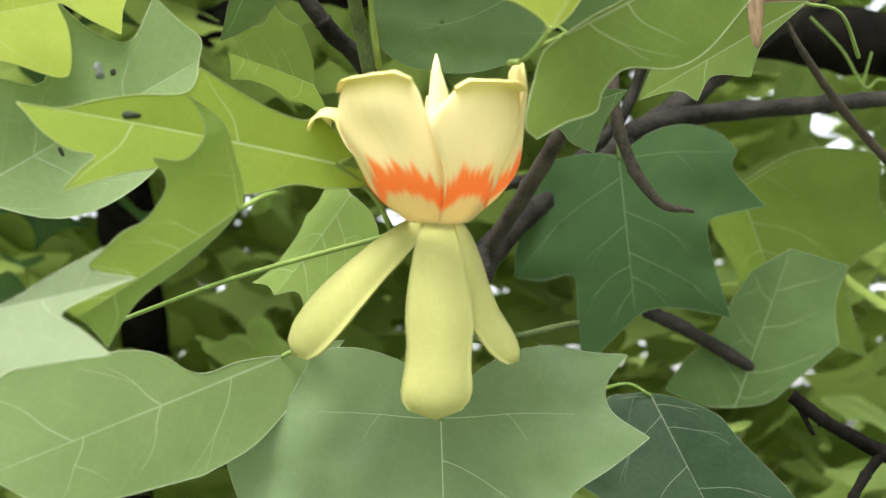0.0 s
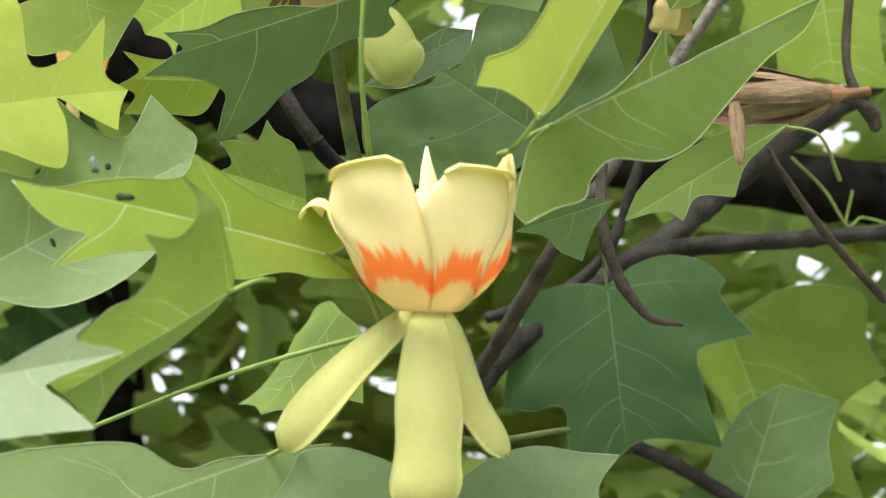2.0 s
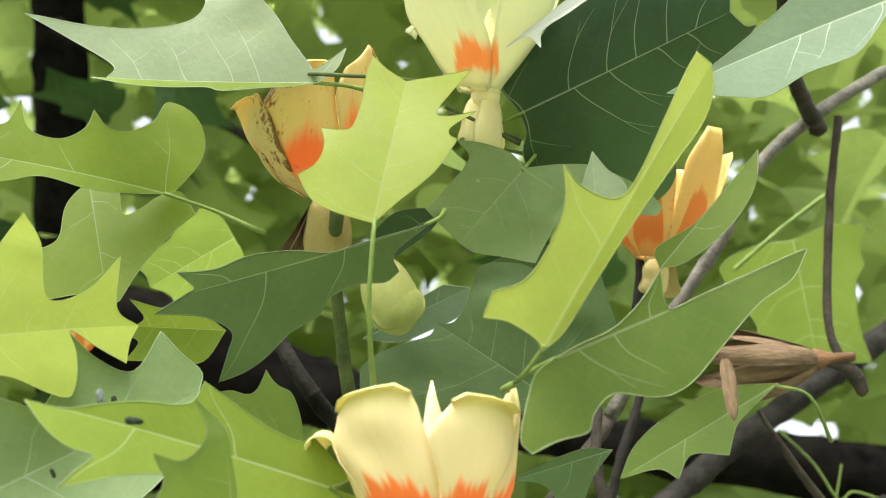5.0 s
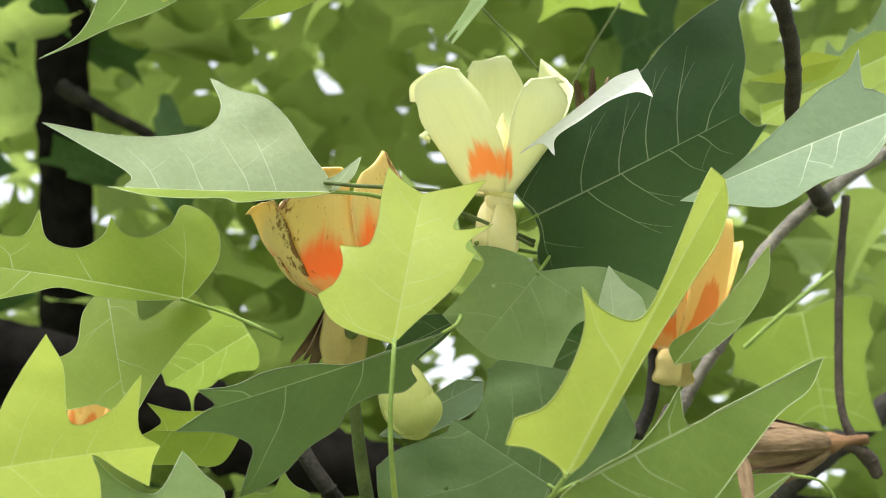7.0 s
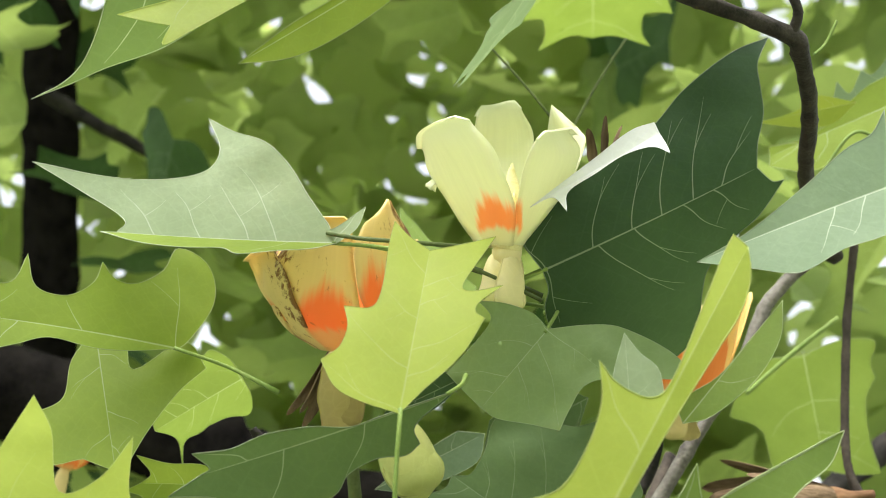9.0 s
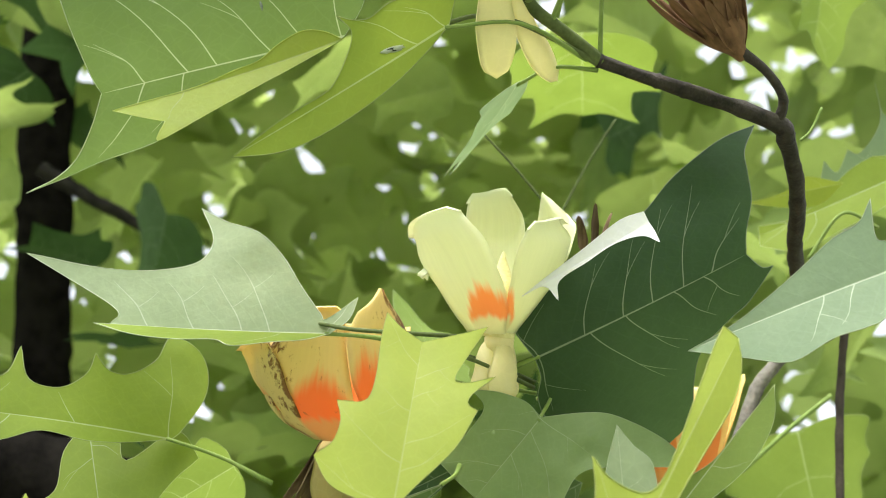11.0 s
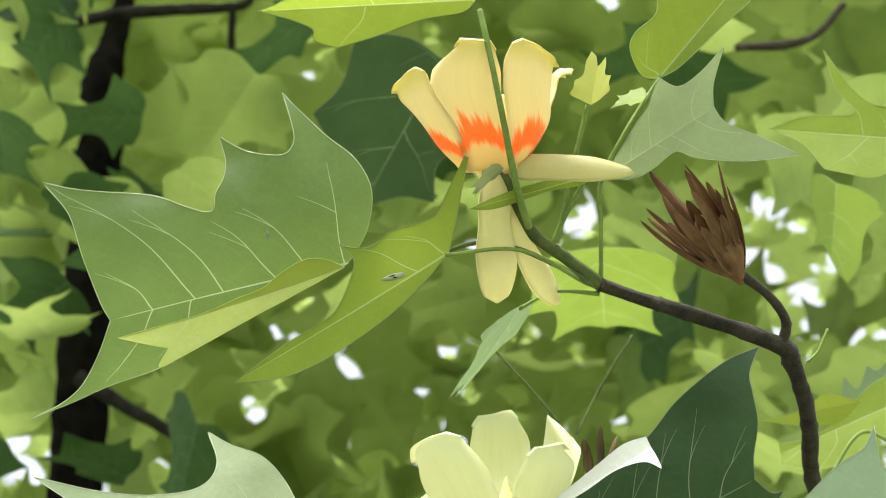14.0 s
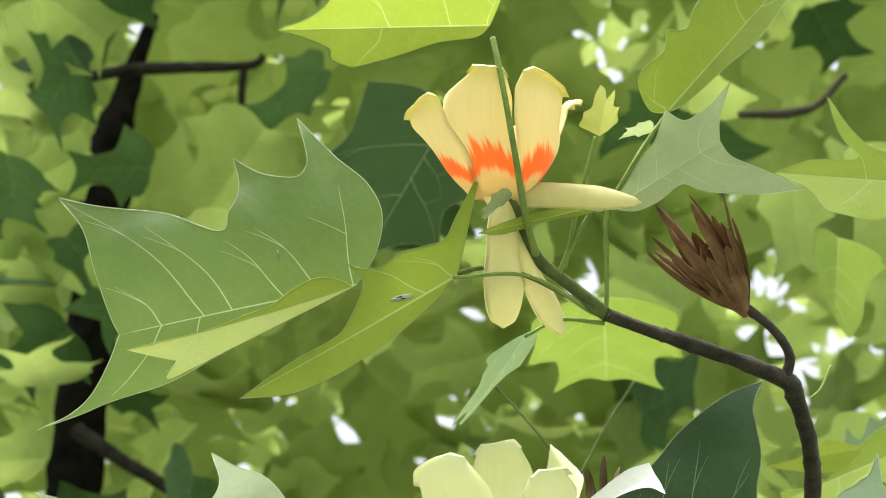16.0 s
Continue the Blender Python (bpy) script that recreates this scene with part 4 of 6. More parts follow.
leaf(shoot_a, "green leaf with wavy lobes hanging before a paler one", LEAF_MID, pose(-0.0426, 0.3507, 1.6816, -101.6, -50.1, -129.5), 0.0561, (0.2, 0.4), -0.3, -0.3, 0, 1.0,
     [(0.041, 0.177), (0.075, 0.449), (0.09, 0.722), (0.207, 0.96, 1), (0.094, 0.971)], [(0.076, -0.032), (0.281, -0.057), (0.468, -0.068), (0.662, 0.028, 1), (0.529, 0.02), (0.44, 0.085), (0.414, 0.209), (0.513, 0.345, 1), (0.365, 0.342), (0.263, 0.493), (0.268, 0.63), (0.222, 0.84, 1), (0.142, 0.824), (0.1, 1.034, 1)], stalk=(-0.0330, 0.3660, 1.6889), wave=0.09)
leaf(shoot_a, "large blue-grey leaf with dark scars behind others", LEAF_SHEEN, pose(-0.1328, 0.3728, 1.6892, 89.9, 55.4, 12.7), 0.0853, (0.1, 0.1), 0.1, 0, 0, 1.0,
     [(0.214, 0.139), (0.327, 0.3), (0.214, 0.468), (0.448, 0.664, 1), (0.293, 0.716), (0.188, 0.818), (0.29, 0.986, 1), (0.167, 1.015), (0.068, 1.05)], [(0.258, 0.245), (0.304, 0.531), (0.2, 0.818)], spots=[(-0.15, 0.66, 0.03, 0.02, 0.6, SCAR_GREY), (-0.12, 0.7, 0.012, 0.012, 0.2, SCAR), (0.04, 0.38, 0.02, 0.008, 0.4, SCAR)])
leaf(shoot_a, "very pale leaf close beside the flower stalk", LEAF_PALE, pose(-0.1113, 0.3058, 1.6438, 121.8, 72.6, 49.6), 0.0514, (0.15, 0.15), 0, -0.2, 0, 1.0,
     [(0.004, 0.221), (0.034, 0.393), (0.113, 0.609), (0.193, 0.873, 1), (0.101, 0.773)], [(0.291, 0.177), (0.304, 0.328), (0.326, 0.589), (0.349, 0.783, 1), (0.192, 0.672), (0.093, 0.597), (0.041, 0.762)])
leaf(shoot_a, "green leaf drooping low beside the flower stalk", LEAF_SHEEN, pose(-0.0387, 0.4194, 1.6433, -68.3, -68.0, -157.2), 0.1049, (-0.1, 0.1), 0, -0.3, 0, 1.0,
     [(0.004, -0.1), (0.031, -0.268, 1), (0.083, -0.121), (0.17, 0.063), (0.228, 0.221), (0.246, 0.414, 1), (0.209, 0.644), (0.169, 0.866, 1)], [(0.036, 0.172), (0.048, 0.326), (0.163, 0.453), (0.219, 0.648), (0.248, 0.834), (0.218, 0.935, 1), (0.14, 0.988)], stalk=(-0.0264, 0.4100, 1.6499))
leaf(shoot_b, "dark green four-lobed leaf hanging tip down", LEAF_SHADE_DARK, pose(0.1176, 0.6889, 1.7762, -93.6, 4.2, 170.4), 0.0951, (0.1, 0.12), 0.2, -0.2, 0, 1.0,
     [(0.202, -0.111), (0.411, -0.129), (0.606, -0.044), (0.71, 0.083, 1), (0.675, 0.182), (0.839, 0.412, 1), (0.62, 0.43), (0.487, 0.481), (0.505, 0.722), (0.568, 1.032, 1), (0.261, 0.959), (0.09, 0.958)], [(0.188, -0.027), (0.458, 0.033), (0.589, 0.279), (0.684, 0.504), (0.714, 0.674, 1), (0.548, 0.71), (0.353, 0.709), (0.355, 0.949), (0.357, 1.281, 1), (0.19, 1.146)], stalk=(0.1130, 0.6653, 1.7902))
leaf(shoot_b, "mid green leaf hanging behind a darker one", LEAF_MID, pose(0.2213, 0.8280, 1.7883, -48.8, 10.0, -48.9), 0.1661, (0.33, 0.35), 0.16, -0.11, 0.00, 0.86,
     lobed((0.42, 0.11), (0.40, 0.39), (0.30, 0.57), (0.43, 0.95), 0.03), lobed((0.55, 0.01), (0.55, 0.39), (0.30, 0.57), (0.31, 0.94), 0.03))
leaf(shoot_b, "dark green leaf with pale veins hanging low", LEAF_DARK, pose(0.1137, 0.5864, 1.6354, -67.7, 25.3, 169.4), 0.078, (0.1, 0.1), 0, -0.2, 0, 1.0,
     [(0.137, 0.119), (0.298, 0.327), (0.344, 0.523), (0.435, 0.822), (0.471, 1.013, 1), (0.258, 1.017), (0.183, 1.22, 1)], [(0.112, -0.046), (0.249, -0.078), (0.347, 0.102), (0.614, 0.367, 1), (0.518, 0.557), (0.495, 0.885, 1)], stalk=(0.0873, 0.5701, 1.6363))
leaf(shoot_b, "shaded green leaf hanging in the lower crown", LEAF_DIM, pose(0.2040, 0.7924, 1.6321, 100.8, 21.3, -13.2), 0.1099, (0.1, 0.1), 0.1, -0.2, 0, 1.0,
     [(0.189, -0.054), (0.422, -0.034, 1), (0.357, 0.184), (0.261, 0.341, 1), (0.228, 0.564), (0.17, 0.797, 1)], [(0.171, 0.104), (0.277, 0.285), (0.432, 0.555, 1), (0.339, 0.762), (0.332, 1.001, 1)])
leaf(shoot_a, "long green leaf held up like a shallow trough", LEAF_MID, pose(0.0496, 0.3455, 1.7302, 89.2, 59.6, 19.9), 0.1157, (0.3, -0.1), -0.1, 0.15, 0, 1.0,
     [(0.01, 0.106), (0.015, 0.228), (0.053, 0.347), (0.113, 0.457, 1), (0.005, 0.434), (0.004, 0.552), (0.004, 0.683), (0.004, 0.847), (0.004, 0.94)], [(0.017, -0.067), (0.07, -0.126), (0.152, -0.195), (0.198, -0.183, 1), (0.196, -0.087), (0.208, 0.003), (0.17, 0.048), (0.148, 0.135), (0.205, 0.265), (0.208, 0.389), (0.152, 0.549), (0.087, 0.74), (0.064, 0.891)], stalk=(0.0439, 0.3529, 1.7297), wave=0.08)
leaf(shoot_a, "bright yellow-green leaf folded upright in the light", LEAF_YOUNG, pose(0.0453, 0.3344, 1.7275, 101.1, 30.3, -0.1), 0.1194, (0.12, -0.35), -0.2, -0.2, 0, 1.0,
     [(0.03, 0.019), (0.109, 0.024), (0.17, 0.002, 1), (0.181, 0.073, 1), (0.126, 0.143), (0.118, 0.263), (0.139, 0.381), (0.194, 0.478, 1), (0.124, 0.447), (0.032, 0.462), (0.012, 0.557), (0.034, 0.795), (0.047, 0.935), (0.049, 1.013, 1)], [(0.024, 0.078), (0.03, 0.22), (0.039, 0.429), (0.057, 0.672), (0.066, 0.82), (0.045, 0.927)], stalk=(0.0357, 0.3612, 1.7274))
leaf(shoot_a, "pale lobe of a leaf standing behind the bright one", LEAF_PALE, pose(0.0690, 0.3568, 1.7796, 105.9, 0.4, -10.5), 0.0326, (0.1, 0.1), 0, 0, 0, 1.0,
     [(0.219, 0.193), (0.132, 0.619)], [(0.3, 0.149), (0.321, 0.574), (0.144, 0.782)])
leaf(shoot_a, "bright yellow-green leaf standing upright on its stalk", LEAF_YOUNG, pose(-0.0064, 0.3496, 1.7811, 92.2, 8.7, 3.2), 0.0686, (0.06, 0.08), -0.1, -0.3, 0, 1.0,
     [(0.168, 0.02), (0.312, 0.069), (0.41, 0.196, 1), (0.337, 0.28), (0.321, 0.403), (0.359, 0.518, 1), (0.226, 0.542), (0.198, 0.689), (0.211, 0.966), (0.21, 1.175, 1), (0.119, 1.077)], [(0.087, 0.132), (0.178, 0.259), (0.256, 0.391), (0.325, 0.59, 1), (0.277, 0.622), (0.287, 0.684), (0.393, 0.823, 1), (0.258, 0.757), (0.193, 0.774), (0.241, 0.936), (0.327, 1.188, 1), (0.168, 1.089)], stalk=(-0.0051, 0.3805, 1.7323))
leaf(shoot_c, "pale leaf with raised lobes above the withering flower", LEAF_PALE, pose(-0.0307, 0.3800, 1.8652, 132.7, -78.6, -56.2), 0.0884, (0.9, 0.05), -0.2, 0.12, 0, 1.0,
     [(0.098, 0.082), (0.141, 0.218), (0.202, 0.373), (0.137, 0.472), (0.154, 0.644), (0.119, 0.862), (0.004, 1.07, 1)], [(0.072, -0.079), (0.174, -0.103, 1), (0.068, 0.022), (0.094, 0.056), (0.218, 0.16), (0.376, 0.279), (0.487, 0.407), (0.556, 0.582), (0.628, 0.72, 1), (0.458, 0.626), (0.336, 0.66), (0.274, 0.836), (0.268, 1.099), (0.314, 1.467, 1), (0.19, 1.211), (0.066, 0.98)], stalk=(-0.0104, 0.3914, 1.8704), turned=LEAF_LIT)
leaf(shoot_d, "large green leaf with pale veins and turned-up edge", LEAF_SATIN, pose(-0.0273, 0.3165, 1.9589, -171.2, -33.3, -106.7), 0.094, (0.25, -0.12), -0.35, 0.25, 0, 1.0,
     [(0.03, 0.097), (0.074, 0.249), (0.119, 0.425), (0.167, 0.601), (0.239, 0.852), (0.259, 1.086), (0.282, 1.227), (0.3, 1.396, 1), (0.275, 1.27), (0.221, 1.168), (0.117, 1.076)], [(0.115, -0.104), (0.272, -0.157), (0.417, -0.117), (0.558, -0.008), (0.703, 0.078), (0.802, 0.13, 1), (0.655, 0.115), (0.561, 0.12), (0.513, 0.174), (0.551, 0.297), (0.598, 0.36), (0.662, 0.415, 1), (0.538, 0.411), (0.465, 0.432), (0.411, 0.471), (0.352, 0.489), (0.344, 0.53), (0.386, 0.603), (0.466, 0.726), (0.545, 0.938), (0.639, 1.125, 1), (0.475, 1.051), (0.251, 1.04), (0.08, 1.02)], wave=0.09, spots=[(0.19, 0.30, 0.018, 0.006, 0.2, SCAR_GREY)])
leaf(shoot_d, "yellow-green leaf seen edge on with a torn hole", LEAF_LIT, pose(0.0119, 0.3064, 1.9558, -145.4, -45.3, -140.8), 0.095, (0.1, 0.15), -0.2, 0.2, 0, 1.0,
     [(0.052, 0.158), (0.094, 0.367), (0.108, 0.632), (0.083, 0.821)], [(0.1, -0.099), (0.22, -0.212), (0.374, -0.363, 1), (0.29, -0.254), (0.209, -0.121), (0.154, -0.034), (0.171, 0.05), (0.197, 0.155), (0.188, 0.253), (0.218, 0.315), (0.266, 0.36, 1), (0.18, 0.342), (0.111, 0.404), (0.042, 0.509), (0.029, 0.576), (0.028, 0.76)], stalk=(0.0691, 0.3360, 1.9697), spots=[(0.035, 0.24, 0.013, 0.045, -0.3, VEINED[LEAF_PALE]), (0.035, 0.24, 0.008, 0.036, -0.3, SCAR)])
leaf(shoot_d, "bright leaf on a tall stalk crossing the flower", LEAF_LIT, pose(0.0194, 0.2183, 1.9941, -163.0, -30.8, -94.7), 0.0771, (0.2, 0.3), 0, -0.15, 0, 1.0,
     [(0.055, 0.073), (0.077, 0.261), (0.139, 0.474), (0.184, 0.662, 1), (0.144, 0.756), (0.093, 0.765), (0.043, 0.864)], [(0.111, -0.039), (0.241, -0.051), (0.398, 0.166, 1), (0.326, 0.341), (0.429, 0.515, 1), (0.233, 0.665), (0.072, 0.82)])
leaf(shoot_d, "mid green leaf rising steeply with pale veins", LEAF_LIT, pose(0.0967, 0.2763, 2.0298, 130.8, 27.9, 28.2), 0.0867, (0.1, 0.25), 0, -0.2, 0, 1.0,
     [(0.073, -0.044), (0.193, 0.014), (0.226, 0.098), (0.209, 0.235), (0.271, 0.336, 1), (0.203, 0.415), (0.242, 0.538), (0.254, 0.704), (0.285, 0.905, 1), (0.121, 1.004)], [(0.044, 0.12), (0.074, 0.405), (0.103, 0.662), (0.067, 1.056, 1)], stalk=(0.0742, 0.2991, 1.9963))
leaf(shoot_d, "grey-blue leaf lying level beside the flower", LEAF_PALE, pose(0.0749, 0.3052, 2.0002, 168.3, 35.9, 46.1), 0.052, (0.1, 0.1), 0, -0.15, 0, 1.0,
     [(0.038, 0.066), (0.219, 0.438), (0.275, 0.575), (0.428, 0.771, 1), (0.283, 0.857), (0.282, 1.057), (0.35, 1.309, 1), (0.155, 1.095)], [(0.124, 0.172), (0.15, 0.361), (0.131, 0.575), (0.268, 0.69), (0.495, 0.993), (0.668, 1.339, 1), (0.383, 1.164), (0.154, 1.012)], stalk=(0.0668, 0.3041, 1.9960))
leaf(shoot_d, "narrow green leaf seen edge on across the sepals", LEAF_LIT, pose(0.0746, 0.2967, 1.9941, -153.1, -39.5, -111.3), 0.0606, (0.25, 0.2), 0, 0.2, 0, 1.0,
     [(0.04, 0.213), (0.023, 0.413), (0.03, 0.581), (0.04, 0.751), (0.034, 0.873)], [(0.048, 0.189), (0.05, 0.395), (0.048, 0.602), (0.032, 0.812)])
leaf(shoot_d, "small pale leaf beneath the flower foot", LEAF_PALE, pose(0.0315, 0.2824, 1.9788, -28.1, -35.4, 69.3), 0.0174, (0.12, 0.13), -0.00, -0.03, -0.02, 0.90,
     lobed((0.42, 0.11), (0.51, 0.37), (0.30, 0.57), (0.33, 0.83), 0.03), lobed((0.42, 0.11), (0.49, 0.34), (0.30, 0.57), (0.39, 0.93), 0.03))
leaf(shoot_e, "yellow-green leaf reaching in among the others", LEAF_LIT, pose(0.2222, 0.3230, 2.0524, 123.6, -53.6, -61.3), 0.0685, (0.15, 0.15), 0, 0, 0, 1.0,
     [(0.235, 0.09), (0.317, 0.216), (0.285, 0.524, 1), (0.095, 0.73)], [(0.187, 0.141), (0.234, 0.335), (0.367, 0.512), (0.608, 0.73, 1), (0.322, 0.581), (0.151, 0.426), (0.116, 0.739)])
leaf(shoot_e, "green leaf hanging edge on in the haze of green", LEAF_MID, pose(0.2607, 0.4802, 2.2060, -20.7, 52.9, -27.2), 0.0666, (0.24, 0.26), 0.11, -0.14, -0.04, 0.86,
     lobed((0.42, 0.11), (0.49, 0.42), (0.30, 0.57), (0.34, 0.86), 0.03), lobed((0.42, 0.11), (0.49, 0.21), (0.30, 0.57), (0.20, 1.06), 0.03))
leaf(shoot_d, "broad light green leaf behind the woody stem", LEAF_MID, pose(0.1176, 0.5463, 2.2114, 2.2, 2.5, -8.9), 0.1182, (-0.05, -0.05), -0.26, 0.28, -0.00, 0.86,
     lobed((0.42, 0.11), (0.48, 0.50), (0.30, 0.57), (0.35, 0.90), 0.03), lobed((0.42, 0.11), (0.47, 0.50), (0.30, 0.57), (0.36, 0.92), 0.03))
leaf(shoot_d, "young folded leaf bud on a thin stalk", LEAF_FRESH, pose(0.0674, 0.2758, 2.0103, 112.4, 27.5, -32.7), 0.0213, (0.27, 0.26), 0.10, -0.06, 0.07, 0.78,
     lobed((0.45, 0.21), (0.40, 0.49), (0.25, 0.67), (0.19, 1.10), 0.03), lobed((0.50, 0.17), (0.50, 0.47), (0.26, 0.60), (0.21, 0.92), 0.03))
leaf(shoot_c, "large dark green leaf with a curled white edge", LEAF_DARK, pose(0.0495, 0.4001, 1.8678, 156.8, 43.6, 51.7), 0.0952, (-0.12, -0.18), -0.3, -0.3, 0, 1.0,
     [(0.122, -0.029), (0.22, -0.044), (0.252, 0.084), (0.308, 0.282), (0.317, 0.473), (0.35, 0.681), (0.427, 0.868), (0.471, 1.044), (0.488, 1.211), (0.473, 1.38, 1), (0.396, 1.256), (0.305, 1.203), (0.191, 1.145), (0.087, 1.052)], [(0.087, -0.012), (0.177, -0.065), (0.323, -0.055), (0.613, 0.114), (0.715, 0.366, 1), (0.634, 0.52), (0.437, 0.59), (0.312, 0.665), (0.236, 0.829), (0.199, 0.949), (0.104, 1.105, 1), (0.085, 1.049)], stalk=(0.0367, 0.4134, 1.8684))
leaf(shoot_c, "blue-green leaf with fine pale veins below the dark one", LEAF_SHEEN, pose(0.0509, 0.4046, 1.8441, -109.1, -37.0, -164.3), 0.0402, (0.05, 0.08), 0, -0.2, 0, 1.0,
     [(0.275, -0.298), (0.497, -0.469), (0.922, -0.6), (1.251, -0.6), (1.3, -0.472, 1), (0.801, -0.051), (0.612, 0.194), (0.64, 0.466), (0.693, 0.685, 1), (0.455, 0.814), (0.176, 0.978)], [(0.215, -0.016), (0.483, 0.097), (0.676, 0.253, 1), (0.479, 0.292), (0.445, 0.57), (0.461, 0.969, 1), (0.219, 0.989)], stalk=(0.0559, 0.4427, 1.8737))
leaf(shoot_c, "light green leaf held level on a long stalk", LEAF_LIT, pose(-0.0946, 0.4319, 1.8469, -75.8, -84.1, -159.9), 0.0861, (0.15, 0.1), -0.2, -0.2, 0, 1.0,
     [(0.059, 0.217), (0.082, 0.401), (0.063, 0.6), (0.123, 0.741), (0.187, 0.897, 1)], [(0.064, -0.058), (0.279, -0.178), (0.468, -0.154), (0.552, 0.004), (0.403, 0.084), (0.293, 0.212), (0.283, 0.321), (0.36, 0.39, 1), (0.246, 0.426), (0.158, 0.537), (0.179, 0.675), (0.337, 0.722, 1), (0.18, 0.784), (0.168, 0.947, 1)], stalk=(-0.0531, 0.4306, 1.8278))
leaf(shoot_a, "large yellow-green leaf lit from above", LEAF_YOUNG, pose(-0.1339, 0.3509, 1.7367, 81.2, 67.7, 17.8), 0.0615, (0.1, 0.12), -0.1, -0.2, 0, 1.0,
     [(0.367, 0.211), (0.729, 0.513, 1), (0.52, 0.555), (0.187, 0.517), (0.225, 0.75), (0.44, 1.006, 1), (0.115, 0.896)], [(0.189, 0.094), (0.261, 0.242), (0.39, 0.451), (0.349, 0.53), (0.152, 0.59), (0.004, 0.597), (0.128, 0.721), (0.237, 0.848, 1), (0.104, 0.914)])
leaf(shoot_c, "green leaf behind the level one", LEAF_LIT, pose(-0.1308, 0.4393, 1.8587, -84.6, 15.2, -169.3), 0.0652, (0.1, 0.1), 0, 0, 0, 1.0,
     [(0.167, 0.113), (0.192, 0.333), (0.52, 0.198), (0.624, 0.415, 1), (0.429, 0.553), (0.22, 0.773), (0.071, 0.975, 1)], [(0.163, 0.203), (0.242, 0.472), (0.417, 0.554, 1), (0.399, 0.893), (0.171, 0.896, 1)])
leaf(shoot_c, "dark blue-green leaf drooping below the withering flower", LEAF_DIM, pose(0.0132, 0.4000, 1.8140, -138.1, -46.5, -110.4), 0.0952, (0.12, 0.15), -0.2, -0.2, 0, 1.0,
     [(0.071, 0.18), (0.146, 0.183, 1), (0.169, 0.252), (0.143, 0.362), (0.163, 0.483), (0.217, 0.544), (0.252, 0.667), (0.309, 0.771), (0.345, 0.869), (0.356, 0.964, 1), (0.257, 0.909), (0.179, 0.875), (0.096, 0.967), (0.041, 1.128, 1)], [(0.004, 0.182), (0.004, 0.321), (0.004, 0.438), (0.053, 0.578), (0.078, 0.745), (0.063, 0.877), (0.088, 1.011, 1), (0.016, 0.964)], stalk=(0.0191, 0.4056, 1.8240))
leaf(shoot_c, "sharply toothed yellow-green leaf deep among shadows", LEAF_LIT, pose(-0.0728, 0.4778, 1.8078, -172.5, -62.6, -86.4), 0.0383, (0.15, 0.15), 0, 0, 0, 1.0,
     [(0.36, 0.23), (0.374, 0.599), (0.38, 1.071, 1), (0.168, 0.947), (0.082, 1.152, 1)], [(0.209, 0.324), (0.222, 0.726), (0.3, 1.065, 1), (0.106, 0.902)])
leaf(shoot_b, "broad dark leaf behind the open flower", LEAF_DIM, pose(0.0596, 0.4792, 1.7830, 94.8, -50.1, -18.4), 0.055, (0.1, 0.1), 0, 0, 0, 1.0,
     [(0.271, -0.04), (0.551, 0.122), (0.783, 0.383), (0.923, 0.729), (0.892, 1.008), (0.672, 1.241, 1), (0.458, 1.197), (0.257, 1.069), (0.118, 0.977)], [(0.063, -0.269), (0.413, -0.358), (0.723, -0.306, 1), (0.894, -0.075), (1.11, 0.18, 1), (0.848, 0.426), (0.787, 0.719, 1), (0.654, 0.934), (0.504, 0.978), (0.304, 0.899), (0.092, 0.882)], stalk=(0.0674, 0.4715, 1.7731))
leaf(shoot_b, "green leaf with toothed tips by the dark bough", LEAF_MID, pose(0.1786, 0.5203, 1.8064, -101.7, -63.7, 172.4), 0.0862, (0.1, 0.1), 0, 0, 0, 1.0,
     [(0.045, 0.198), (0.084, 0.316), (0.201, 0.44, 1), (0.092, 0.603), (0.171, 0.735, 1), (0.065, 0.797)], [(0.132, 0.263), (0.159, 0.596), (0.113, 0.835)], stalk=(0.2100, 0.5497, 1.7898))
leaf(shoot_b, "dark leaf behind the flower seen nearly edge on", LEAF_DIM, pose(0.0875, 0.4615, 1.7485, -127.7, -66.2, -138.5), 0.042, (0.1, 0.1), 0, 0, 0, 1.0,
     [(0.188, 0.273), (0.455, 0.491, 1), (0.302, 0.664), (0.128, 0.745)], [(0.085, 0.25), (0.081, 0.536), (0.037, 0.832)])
leaf(shoot_c, "green leaf in front of an orange flower", LEAF_MID, pose(0.1138, 0.4587, 1.8306, 111.4, 42.9, -0.7), 0.0677, (0.1, 0.15), 0, 0, 0, 1.0,
     [(0.102, 0.094), (0.014, 0.368), (0.004, 0.681)], [(0.111, 0.148), (0.181, 0.491), (0.139, 0.79)])
leaf(shoot_e, "pale grey-green leaf with long veins spread wide", LEAF_BLUE, pose(0.1784, 0.3292, 1.8680, -112.0, -76.6, -176.8), 0.0874, (0.15, 0.2), 0, -0.15, 0, 1.0,
     [(0.186, 0.221), (0.211, 0.322), (0.204, 0.455), (0.233, 0.604), (0.214, 0.69), (0.123, 0.822)], [(0.114, 0.09), (0.155, 0.124), (0.313, 0.077, 1), (0.236, 0.16), (0.21, 0.284), (0.139, 0.455), (0.068, 0.652), (0.023, 0.817)])
leaf(shoot_e, "small bright leaf by the dark stem", LEAF_YOUNG, pose(0.2296, 0.4703, 2.0207, 178.6, -53.9, -111.4), 0.051, (0.1, 0.1), 0, 0, 0, 1.0,
     [(0.169, 0.27), (0.132, 0.608)], [(0.117, 0.258), (0.147, 0.338, 1), (0.029, 0.628)])
